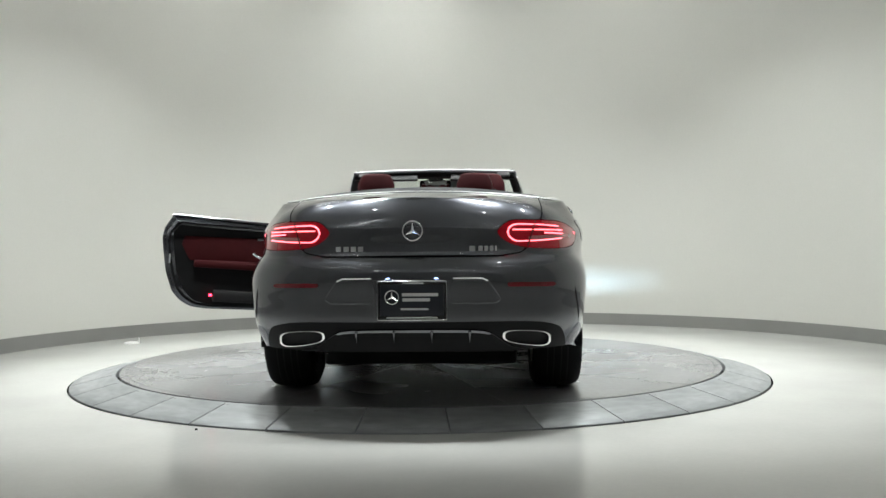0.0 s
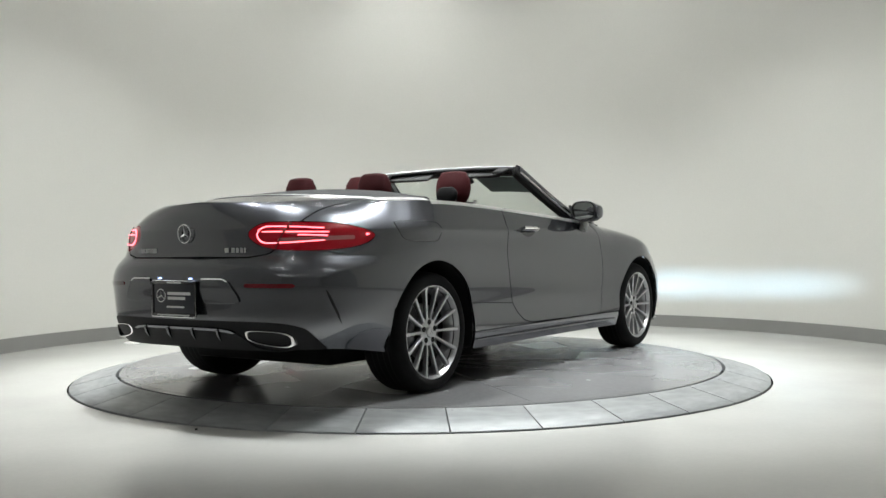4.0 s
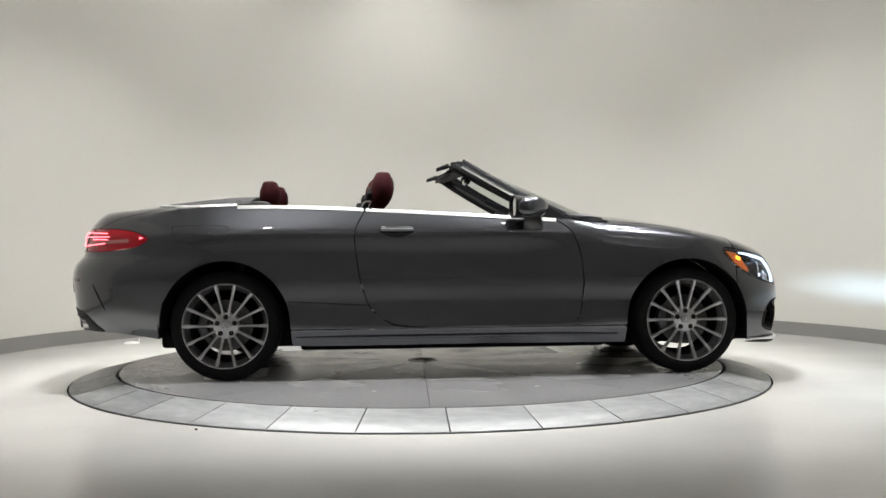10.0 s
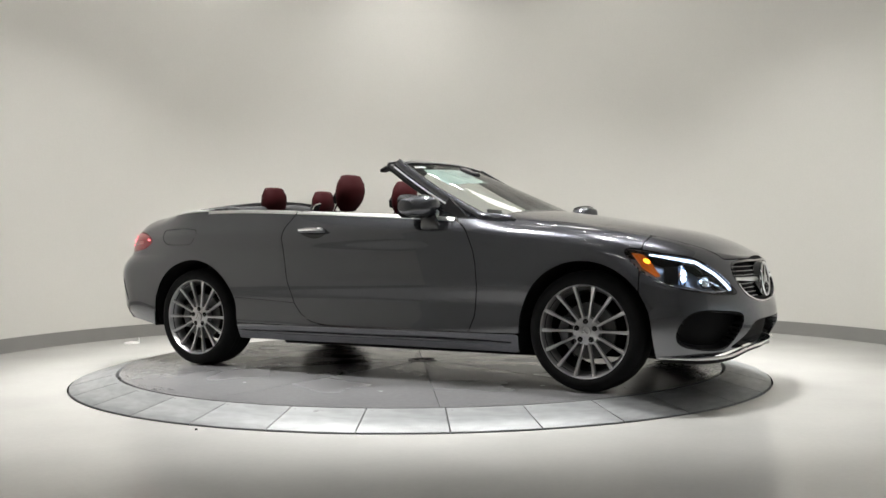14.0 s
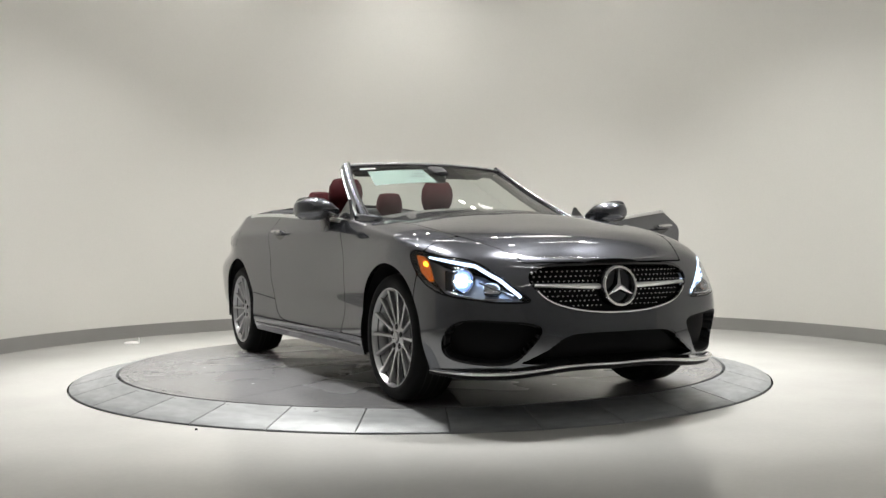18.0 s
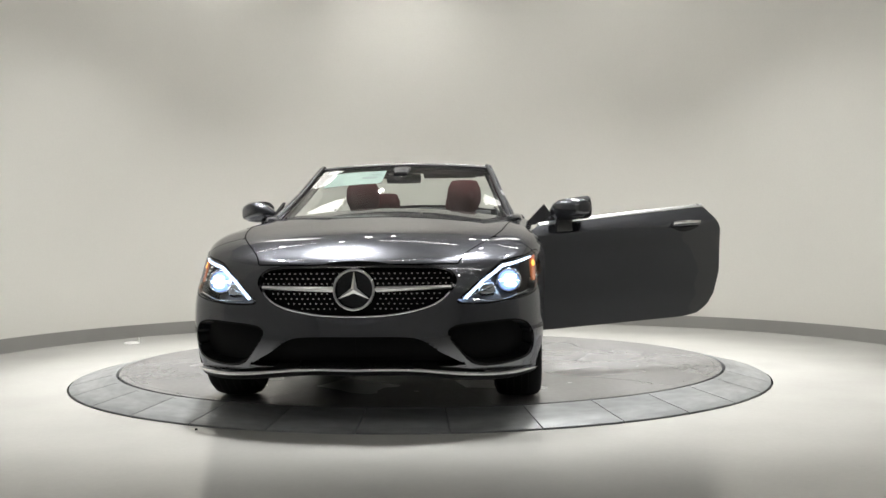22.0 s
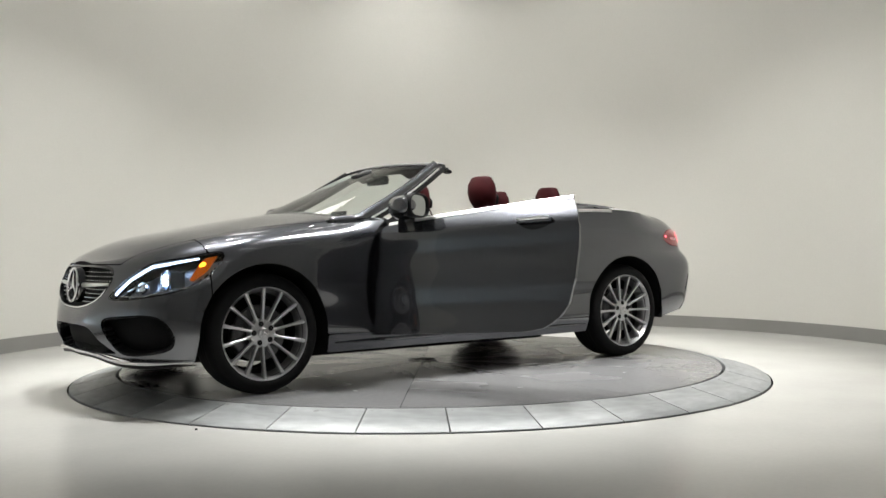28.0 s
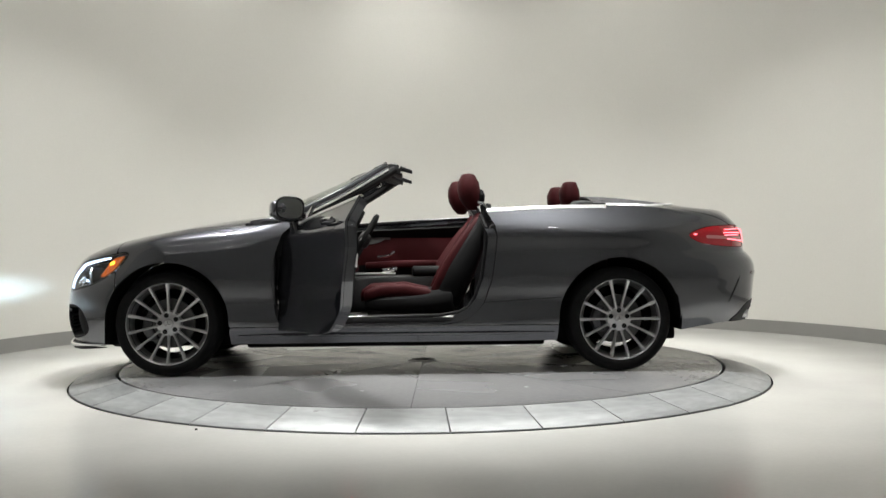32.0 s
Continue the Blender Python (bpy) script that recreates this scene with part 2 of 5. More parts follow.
def tube(path, radius, n=10, flat=1.0, up=(0, 0, 1), closed=False):
    """A tube along the path; flat squeezes it along up."""
    pts = [Vector(p) for p in path]
    loops = []
    k = len(pts)
    for i, p in enumerate(pts):
        a, b = pts[(i - 1) % k if closed else max(i - 1, 0)], pts[(i + 1) % k if closed else min(i + 1, k - 1)]
        d = (b - a).normalized()
        side = d.cross(Vector(up)).normalized()
        top = side.cross(d).normalized()
        r = radius[i] if isinstance(radius, (list, tuple)) else radius
        loops.append([tuple(p + side * r * math.cos(2 * math.pi * j / n) + top * r * flat * math.sin(2 * math.pi * j / n)) for j in range(n)])
    if closed:
        loops.append(loops[0])
    return rings(loops, cap=not closed)


def lathe(profile, n=48, axis="y"):
    """profile: (radius, offset along the axis)."""
    loops = []
    for r, h in profile:
        lp = []
        for k in range(n):
            t = 2 * math.pi * k / n
            a, b = r * math.cos(t), r * math.sin(t)
            lp.append((a, h, b) if axis == "y" else (a, b, h) if axis == "z" else (h, a, b))
        loops.append(lp)
    return rings(loops, cap=False)


def spline(xs, ys):
    """A natural cubic spline, held at its ends."""
    x, y = np.array(xs, float), np.array(ys, float)
    if x[0] > x[-1]:
        x, y = x[::-1], y[::-1]
    n, h = len(x), np.diff(x)
    a, r = np.zeros((n, n)), np.zeros(n)
    a[0, 0] = a[-1, -1] = 1
    for i in range(1, n - 1):
        a[i, i - 1], a[i, i], a[i, i + 1] = h[i - 1], 2 * (h[i - 1] + h[i]), h[i]
        r[i] = 6 * ((y[i + 1] - y[i]) / h[i] - (y[i] - y[i - 1]) / h[i - 1])
    m = np.linalg.solve(a, r)

    def at(q):
        q = np.clip(np.asarray(q, float), x[0], x[-1])
        i = np.clip(np.searchsorted(x, q) - 1, 0, n - 2)
        d, e, w = q - x[i], x[i + 1] - q, h[i]
        return (m[i] * e ** 3 + m[i + 1] * d ** 3) / (6 * w) + (y[i] / w - m[i] * w / 6) * e + (y[i + 1] / w - m[i + 1] * w / 6) * d
    return at


def inside(poly, p, q):
    """Signed distance to a closed polygon in two coordinates, positive inside."""
    pts = np.array(poly, float)
    a, b = pts, np.roll(pts, -1, 0)
    best, odd = np.full(p.shape, 1e9), np.zeros(p.shape, bool)
    for (x0, y0), (x1, y1) in zip(a, b):
        dx, dy = x1 - x0, y1 - y0
        t = np.clip(((p - x0) * dx + (q - y0) * dy) / (dx * dx + dy * dy + 1e-12), 0, 1)
        best = np.minimum(best, np.hypot(p - x0 - t * dx, q - y0 - t * dy))
        cross = (y0 > q) != (y1 > q)
        odd ^= cross & (p < x0 + (q - y0) * dx / np.where(abs(dy) < 1e-12, 1e-12, dy))
    return np.where(odd, best, -best)


def rounded(poly, steps=5, tension=0.5):
    """A closed Catmull-Rom curve through the corners of poly."""
    n, out = len(poly), []
    for i in range(n):
        p0, p1, p2, p3 = (np.array(poly[(i + k) % n], float) for k in (-1, 0, 1, 2))
        for j in range(steps):
            t = j / steps
            m1, m2 = (p2 - p0) * tension, (p3 - p1) * tension
            out.append((2 * t ** 3 - 3 * t * t + 1) * p1 + (t ** 3 - 2 * t * t + t) * m1 + (3 * t * t - 2 * t ** 3) * p2 + (t ** 3 - t * t) * m2)
    return out


def clip(sheet, keep):
    """Cuts a sheet (array of points with attributes, faces) along keep(points) = 0 and keeps the positive side."""
    pts, faces = sheet
    val = keep(pts)
    val = np.where(np.abs(val) < 1e-6, 1e-6, val)
    out_faces, extra, cut = [], [], {}
    n = len(pts)
    plus = val > 0
    for f in faces:
        c = sum(plus[i] for i in f)
        if c == len(f):
            out_faces.append(f)
        elif c:
            poly = []
            for k, i in enumerate(f):
                j = f[(k + 1) % len(f)]
                if plus[i]:
                    poly.append(i)
                if plus[i] != plus[j]:
                    key = (min(i, j), max(i, j))
                    if key not in cut:
                        t = val[key[0]] / (val[key[0]] - val[key[1]])
                        cut[key] = n + len(extra)
                        extra.append(pts[key[0]] * (1 - t) + pts[key[1]] * t)
                    poly.append(cut[key])
            if len(poly) > 2:
                out_faces.append(tuple(poly))
    allp = np.vstack([pts, np.array(extra)]) if extra else pts
    used = sorted({i for f in out_faces for i in f})
    back = {u: k for k, u in enumerate(used)}
    return allp[used], [tuple(back[i] for i in f) for f in out_faces]


def normals(pts, faces):
    nor = np.zeros((len(pts), 3))
    for f in faces:
        a, b, c = pts[f[0], :3], pts[f[1], :3], pts[f[2], :3]
        d = pts[f[3], :3] if len(f) > 3 else a
        w = np.cross(c - a, d - b) if len(f) > 3 else np.cross(b - a, c - a)
        for i in f:
            nor[i] += w
    return nor / np.maximum(np.linalg.norm(nor, axis=1, keepdims=True), 1e-12)


def shell(sheet, thick, push=0.0):
    """Gives a sheet depth inward (against its normals), with a rim; push moves it along the normals."""
    pts, faces = sheet
    nor = normals(pts, faces)
    top, low = pts[:, :3] + nor * push, pts[:, :3] + nor * (push - thick)
    n, edges = len(pts), {}
    for f in faces:
        for k, i in enumerate(f):
            e = (i, f[(k + 1) % len(f)])
            if (e[1], e[0]) in edges:
                del edges[(e[1], e[0])]
            else:
                edges[e] = 1
    out = list(faces) + [tuple(i + n for i in reversed(f)) for f in faces]
    out += [(b, a, a + n, b + n) for a, b in edges]
    return np.vstack([top, low]), out


def both(shape):
    """A left-hand shape and its mirror image, as one."""
    return merge(shape, mirrored(shape))

# ---- the car's skin: a wall round the plan, and the bonnet and boot inside it ----
car = tagged(new("convertible_car"), "dark grey metallic open-top convertible with red leather seats, driver's door open", "car")

PLAN = [(2.222, 0.0), (2.208, 0.30), (2.138, 0.55), (2.018, 0.765), (1.925, 0.842), (1.75, 0.898), (1.42, 0.912), (0.9, 0.888), (0.2, 0.884),
        (-0.6, 0.893), (-1.1, 0.905), (-1.45, 0.910), (-1.92, 0.880), (-2.19, 0.806), (-2.354, 0.64), (-2.442, 0.38), (-2.463, 0.0)]


def plan_curves():
    pts = np.array(PLAN)
    front, back = pts[3:0:-1] * [1, -1], pts[-2:-5:-1] * [1, -1]
    whole = np.vstack([front, pts, back])
    chord = np.r_[0, np.cumsum(np.hypot(*np.diff(whole, axis=0).T))]
    chord -= chord[3]
    return spline(chord, whole[:, 0]), spline(chord, whole[:, 1]), chord[3:-3]


plan_x, plan_y, CHORD = plan_curves()
END = CHORD[-1]
FINE = np.linspace(0, END, 4000)
FINE_X, FINE_Y = plan_x(FINE), plan_y(FINE)


def at_x(x):
    return float(np.interp(-x, -FINE_X, FINE))


def front_y(y):
    return float(np.interp(y, FINE_Y[:1400], FINE[:1400]))


def rear_y(y):
    return float(np.interp(y, FINE_Y[:-1400:-1], FINE[:-1400:-1]))


LEVELS = (0.18, 0.28, 0.36, 0.45, 0.55, 0.66, 0.78, 0.88, 0.96, 1.05)
STATIONS = [CHORD[k] for k in (0, 3, 6, 8, 11, 13, 16)]
INSET = np.array([                                                            # how far the wall stands inside the plan
    (0.050, 0.012, 0.004, 0.020, 0.042, 0.054, 0.135, 0.22, 0.30, 0.38),      # nose
    (0.050, 0.022, 0.004, 0.000, 0.010, 0.050, 0.105, 0.16, 0.24, 0.31),      # front corner
    (0.040, 0.018, 0.009, 0.014, 0.004, 0.002, 0.014, 0.040, 0.08, 0.13),     # front wheel
    (0.060, 0.010, 0.012, 0.024, 0.019, 0.016, 0.013, 0.000, 0.008, 0.030),   # door
    (0.045, 0.016, 0.010, 0.015, 0.006, 0.004, 0.010, 0.002, 0.018, 0.040),   # rear wheel
    (0.125, 0.085, 0.040, 0.014, 0.004, 0.004, 0.054, 0.074, 0.121, 0.191),   # rear corner
    (0.130, 0.085, 0.055, 0.026, 0.014, 0.000, 0.026, 0.022, 0.038, 0.088)])  # tail
LEDGE = np.array((0.0, 0.0, 0.0, 0.0, 0.0, 0.006, 0.016))                     # step of the bumper below the boot lid
SHELF = np.array((0.0, 0.0, 0.0, 0.0, 0.0, 0.014, 0.034))                     # upward-facing shelf of the bumper under the boot lid
CREASE = np.array((0.0, 0.0, 0.22, 0.42, 0.42, 0.18, 0.0))                    # how far the skin leans in above the shoulder line


def along(values, s):
    """Values given at the stations, eased in between."""
    i = np.clip(np.searchsorted(STATIONS, s) - 1, 0, len(STATIONS) - 2)
    t = np.clip((s - STATIONS[i]) / (STATIONS[i + 1] - STATIONS[i]), 0, 1)
    t = t * t * (3 - 2 * t)
    return values[i] * (1 - t) + values[i + 1] * t


shoulder_z = spline((-2.4, -1.9, -1.2, 0.0, 0.7, 1.1, 1.5, 2.3), (0.88, 0.885, 0.893, 0.892, 0.886, 0.874, 0.850, 0.80))
edge_z = spline((-2.4, -2.2, -2.0, -1.77, -1.35, -0.57, 0.34, 0.62, 0.8, 1.0, 1.42, 1.7, 1.9, 2.1, 2.3),
                (1.028, 1.028, 1.028, 1.038, 1.056, 1.036, 0.984, 0.965, 0.950, 0.934, 0.888, 0.830, 0.782, 0.744, 0.728))
ridge_z = spline((-2.4, -2.3, -2.17, -1.93, -1.76, -1.47, -1.2, 0.0, 0.95, 1.25, 1.6, 1.9, 2.0, 2.06, 2.10, 2.3),
                 (1.034, 1.040, 1.052, 1.088, 1.108, 1.138, 1.145, 1.10, 1.020, 0.976, 0.913, 0.848, 0.803, 0.762, 0.737, 0.70))
low_z = spline((-2.44, -2.28, -2.11, -1.83, -1.0, 0.0, 1.0, 1.8, 2.03, 2.11, 2.16, 2.3), (0.300, 0.302, 0.296, 0.260, 0.206, 0.202, 0.200, 0.200, 0.200, 0.212, 0.232, 0.234))


def wall_point(s, z):
    """A point of the wall at plan length s and height z (arrays over z)."""
    e = 1e-3
    tx, ty = plan_x(s + e) - plan_x(s - e), plan_y(s + e) - plan_y(s - e)
    k = math.hypot(tx, ty)
    nx, ny = -ty / k, tx / k
    if s < 1e-6:
        nx, ny = 1.0, 0.0
    if s > END - 1e-6:
        nx, ny = -1.0, 0.0
    if nx * (plan_x(s) + 0.05) + ny * plan_y(s) < 0:
        nx, ny = -nx, -ny
    x0, y0 = float(plan_x(s)), float(plan_y(s))
    d = spline(LEVELS, along(INSET, s))(z)
    up = z - float(shoulder_z(x0))
    d = d + float(along(CREASE, s)) * 0.007 * np.logaddexp(0, up / 0.007)
    d = d + float(along(LEDGE, s)) * (0.5 + 0.5 * np.tanh((z - 0.752) / 0.006) + 28 * 0.006 * np.logaddexp(0, (z - 0.945) / 0.006))
    d = d + float(along(SHELF, s)) * (0.5 + 0.5 * np.tanh((z - 0.728) / 0.020))
    return np.stack([x0 - d * nx, y0 - d * ny, z], -1)


COLS, ROWS, TOPS = 300, 92, 40


def skin():
    pts = np.zeros((COLS + 1, ROWS + TOPS + 1, 5))
    for i, s in enumerate(np.linspace(0, END, COLS + 1)):
        x0 = float(plan_x(s))
        z = np.linspace(float(low_z(x0)), float(edge_z(x0)), ROWS + 1)
        wall = wall_point(s, z)
        if i in (0, COLS):
            wall[:, 1] = 0
        e = wall[-1]
        r = np.linspace(1, 0, TOPS + 1)[1:]
        x = e[0]
        crown = (float(ridge_z(x)) - e[2]) * (min(1.0, e[1] / 0.14) if x0 > 1.8 else 1.0)
        top = np.stack([np.full(TOPS, x), e[1] * r, e[2] + crown * (1 - r ** 2.1)], -1)
        col = np.vstack([wall, top])
        a, b = ROWS - 16, ROWS + 7
        if x0 > 0.7 or x0 < -1.7:
            w = min(1.0, (abs(x0 + 0.5) - 1.2) / 0.25)
            soft = col.copy()
            for _ in range(70):
                soft[a:b] = (soft[a - 1:b - 1] + 2 * soft[a:b] + soft[a + 1:b + 1]) / 4
            col = col * (1 - w) + soft * w
        pts[i, :, :3] = col
        pts[i, :, 3] = s
        pts[i, :, 4] = np.r_[np.linspace(0, 1, ROWS + 1), 1 + np.linspace(0, 1, TOPS + 1)[1:]]
    n = ROWS + TOPS + 1
    faces = [(i * n + j, (i + 1) * n + j, (i + 1) * n + j + 1, i * n + j + 1) for i in range(COLS) for j in range(n - 1)]
    return pts.reshape(-1, 5), faces


def nose_at(y, z, out=0.0):
    """The point of the front wall at a given y and height."""
    lo, hi = 0.0, at_x(1.42)
    for _ in range(40):
        mid = (lo + hi) / 2
        lo, hi = (mid, hi) if wall_point(mid, np.array([z]))[0][1] < abs(y) else (lo, mid)
    q = wall_point(lo, np.array([z]))[0]
    return (float(q[0]) + out, y, z)


def tail_at(y, z, out=0.0):
    """The point of the rear wall at a given y and height."""
    lo, hi = at_x(-1.45), END
    for _ in range(40):
        mid = (lo + hi) / 2
        lo, hi = (lo, mid) if wall_point(mid, np.array([z]))[0][1] < abs(y) else (mid, hi)
    q = wall_point(lo, np.array([z]))[0]
    return (float(q[0]) - out, y, z)


SKIN = skin()
SX, SY, SZ, SS, SV = 0, 1, 2, 3, 4
GAP = 0.0030

# outlines of the panels and lamps
DOOR = [(-0.575, 1.20), (-0.578, 1.025), (-0.630, 0.93), (-0.643, 0.86), (-0.634, 0.759), (-0.608, 0.587), (-0.562, 0.45), (-0.51, 0.388),
        (-0.465, 0.355), (-0.411, 0.328), (-0.30, 0.313), (0.1, 0.309), (0.714, 0.304), (0.751, 0.395), (0.770, 0.57), (0.760, 0.70),
        (0.743, 0.781), (0.701, 0.887), (0.655, 0.93), (0.612, 0.957), (0.600, 1.20)]
HEAD = rounded([(at_x(1.66), 0.778), (at_x(1.86), 0.752), (front_y(0.74), 0.722), (front_y(0.62), 0.655), (front_y(0.53), 0.582),
                (front_y(0.485), 0.536), (front_y(0.59), 0.530), (front_y(0.70), 0.540), (at_x(1.90), 0.580), (at_x(1.74), 0.668)], 4)
TAIL = rounded([(at_x(-1.885), 0.862), (at_x(-1.99), 0.905), (at_x(-2.14), 0.922), (rear_y(0.60), 0.926), (rear_y(0.49), 0.918),
                (rear_y(0.425), 0.872), (rear_y(0.465), 0.825), (rear_y(0.56), 0.795), (rear_y(0.72), 0.786), (at_x(-2.12), 0.792), (at_x(-1.97), 0.812)], 4)
GRILLE = rounded([(0.0, 0.712), (0.25, 0.710), (0.41, 0.700), (0.468, 0.655), (0.455, 0.60), (0.37, 0.525), (0.20, 0.482), (0.0, 0.470),
                  (-0.20, 0.482), (-0.37, 0.525), (-0.455, 0.60), (-0.468, 0.655), (-0.41, 0.700), (-0.25, 0.710)], 4)
INTAKE = rounded([(0.0, 0.388), (0.20, 0.388), (0.31, 0.375), (0.40, 0.315), (0.515, 0.238), (0.25, 0.236), (0.0, 0.236),
                  (-0.25, 0.236), (-0.515, 0.238), (-0.40, 0.315), (-0.31, 0.375), (-0.20, 0.388)], 3)
SIDE_INTAKE = rounded([(0.44, 0.415), (0.62, 0.445), (0.780, 0.445), (0.832, 0.37), (0.812, 0.278), (0.71, 0.244), (0.57, 0.242), (0.50, 0.300)], 4)
BOOT = [(0.0, 0.752), (0.42, 0.752), (0.52, 0.768), (0.565, 0.80), (0.60, 0.87), (0.635, 0.96), (0.66, 1.3), (-0.66, 1.3), (-0.635, 0.96), (-0.60, 0.87),
        (-0.565, 0.80), (-0.52, 0.768), (-0.42, 0.752)]
WHEELS = ((1.42, 0.378), (-1.42, 0.386))


def arch(p):
    """Distance outside the wheel openings."""
    out = np.full(len(p), 9.0)
    for xc, r in WHEELS:
        dx, dz = p[:, SX] - xc, p[:, SZ] - 0.335
        out = np.minimum(out, np.where(dz > 0, np.hypot(dx, dz) - r, np.abs(dx) - r + dz * 0.10))
    return out


def door_in(p): return np.where(p[:, SV] <= 1.0001, inside(DOOR, p[:, SX], p[:, SZ]), -1)
def head_in(p): return np.where(p[:, SX] > 1.3, inside(HEAD, p[:, SS], p[:, SZ]), -1)
def tail_in(p): return np.where(p[:, SX] < -1.3, inside(TAIL, p[:, SS], p[:, SZ]), -1)
def grille_in(p): return np.where(p[:, SX] > 1.8, inside(GRILLE, p[:, SY], p[:, SZ]), -1)
def intake_in(p): return np.where(p[:, SX] > 1.8, inside(INTAKE, p[:, SY], p[:, SZ]), -1)
def side_intake_in(p): return np.where(p[:, SX] > 1.75, inside(SIDE_INTAKE, p[:, SY], p[:, SZ]), -1)
def boot_in(p): return np.where(p[:, SX] < -1.2, inside(BOOT, p[:, SY], p[:, SZ]), -1)


seam_y = spline((0.6, 0.9, 1.4, 1.8, 1.95, 2.05, 2.35), (0.735, 0.732, 0.700, 0.615, 0.540, 0.490, 0.45))


def bonnet_in(p):
    return np.where((p[:, SX] > 0.5) & (p[:, SZ] > 0.60), np.minimum(seam_y(p[:, SX]) - p[:, SY], np.where(p[:, SV] > 1, 0.5, (p[:, SZ] - float(edge_z(2.3)) + 0.012) * 1.0)), -1)


def tonneau_x(y): return -1.93 + 0.26 * np.abs(y / 0.66) ** 2.6


tonneau_y = spline((-1.95, -1.75, -1.60, -1.45, -1.25), (0.60, 0.655, 0.700, 0.732, 0.752))


def tonneau_in(p): return np.where(p[:, SV] > 1.0, np.minimum(p[:, SX] - tonneau_x(p[:, SY]), tonneau_y(p[:, SX]) - p[:, SY]), -1.0)


def cutter(*fields):
    """All fields at least half a gap away from their border."""
    return lambda p: np.minimum.reduce([f(p) for f in fields]) - GAP


def no(f): return lambda p: -f(p)


def lower(z): return lambda p: z - p[:, SZ]
def upper(z): return lambda p: p[:, SZ] - z
def ahead(x): return lambda p: p[:, SX] - x
def behind(x): return lambda p: x - p[:, SX]


SIDE = lambda p: 1.0 - p[:, SV]
SILL_TOP = 0.305

bumper = clip(SKIN, cutter(ahead(1.735), no(head_in), no(grille_in), no(intake_in), no(side_intake_in), arch, no(bonnet_in)))
fender = clip(SKIN, cutter(behind(1.735), ahead(0.55), no(door_in), no(head_in), arch, upper(SILL_TOP), no(bonnet_in),
                           lambda p: np.where((p[:, SX] < 0.80) & (p[:, SV] > 1.0), (p[:, SX] - 0.62) * 0.5, 1.0)))
fender = clip(fender, lambda p: np.where(p[:, SV] < 1.0, p[:, SX] - 0.595, 1.0))
bonnet = clip(SKIN, cutter(bonnet_in, ahead(0.83), no(grille_in)))
sill = clip(SKIN, cutter(lower(SILL_TOP), arch, ahead(-1.3), behind(1.3)))
door_skin = clip(SKIN, cutter(door_in))
quarter = clip(SKIN, cutter(behind(-0.20), no(door_in), arch, no(tail_in), no(boot_in), upper(SILL_TOP), no(tonneau_in),
                            lambda p: np.maximum(p[:, SX] + 1.80, p[:, SZ] - 0.748) + GAP))
quarter = clip(quarter, lambda p: np.where(p[:, SV] > 1.0, -1.31 - p[:, SX], 1.0))
rear_bumper = clip(SKIN, cutter(behind(-1.80 + GAP), lower(0.748 + GAP), arch, no(tail_in), no(boot_in)))
boot = clip(SKIN, cutter(boot_in, no(tail_in), no(tonneau_in), behind(-1.5)))
tonneau = clip(SKIN, cutter(tonneau_in, behind(-1.28)))

THICK = 0.014
part("front_bumper", both(shell(bumper, THICK)), M_PAINT, car)
part("bonnet", both(shell(bonnet, THICK)), M_PAINT, car)
part("boot_lid", both(shell(boot, THICK)), M_PAINT, car)
part("rear_bumper", both(shell(rear_bumper, THICK)), M_PAINT, car)
for side in (1, -1):
    for name, sheet in (("front_fender", fender), ("side_sill", sill), ("rear_quarter_panel", quarter)):
        s = shell(sheet, THICK)
        part(name, s if side > 0 else mirrored(s), M_PAINT, car)
part("tonneau_cover", both(shell(tonneau, THICK, push=0.004)), M_FABRIC, car, "black fabric cover over the folded roof")

# a dark inner shell keeps light out of the seams
inner = clip(SKIN, cutter(lambda p: np.where((p[:, SX] > 0.86) | (p[:, SX] < -1.35), 1.0, -1.0), no(grille_in), no(intake_in), no(head_in), no(tail_in), no(side_intake_in),
                          lambda p: arch(p) - 0.02))
for half in (ahead(0.0), behind(0.0)):
    part("inner_shell", both(shell(clip(inner, half), 0.004, push=-0.016)), M_UNDER, car)
quarter_in = clip(SKIN, cutter(behind(-0.66), ahead(-1.6), SIDE, lambda p: arch(p) - 0.02))
for side in (1, -1):
    s = shell(quarter_in, 0.004, push=-0.022)
    part("inner_side_panel", s if side > 0 else mirrored(s), M_BLACK_LEATHER, car)


def strip_on_edge(x0, x1, up0, up1, out):
    """A flat strip that follows the wall's upper edge from x0 back to x1."""
    rows = []
    for s in np.linspace(at_x(x0), at_x(x1), max(6, int((x0 - x1) / 0.03))):
        ze = float(edge_z(plan_x(s)))
        p = wall_point(s, np.array([ze + up0, ze + (up0 + up1) / 2, ze + up1]))
        q = p.copy()
        q[:, 1] += out
        rows.append([tuple(q[0]), tuple(q[1] + [0, 0.001, 0]), tuple(q[2]), (p[2][0], p[2][1] - 0.012, p[2][2] + 0.002), (p[2][0], p[2][1] - 0.022, p[2][2] - 0.004)])
    v, f = grid(rows)
    return shell((np.array([(*p, 0, 0) for p in v]), f), 0.004)


for side in (1, -1):
    for a, b in ((-0.585, -1.348),):
        s = strip_on_edge(a, b, -0.017, 0.003, 0.004)
        part("belt_moulding", s if side > 0 else mirrored(s), M_SATIN, car, "satin aluminium belt moulding")

# bright rim round the folded-roof cover
def top_z(x, y):
    e = float(edge_z(x))
    ye = float(wall_point(at_x(x), np.array([e]))[0][1])
    return e + (float(ridge_z(x)) - e) * (1 - min(1.0, abs(y) / ye) ** 2.1)


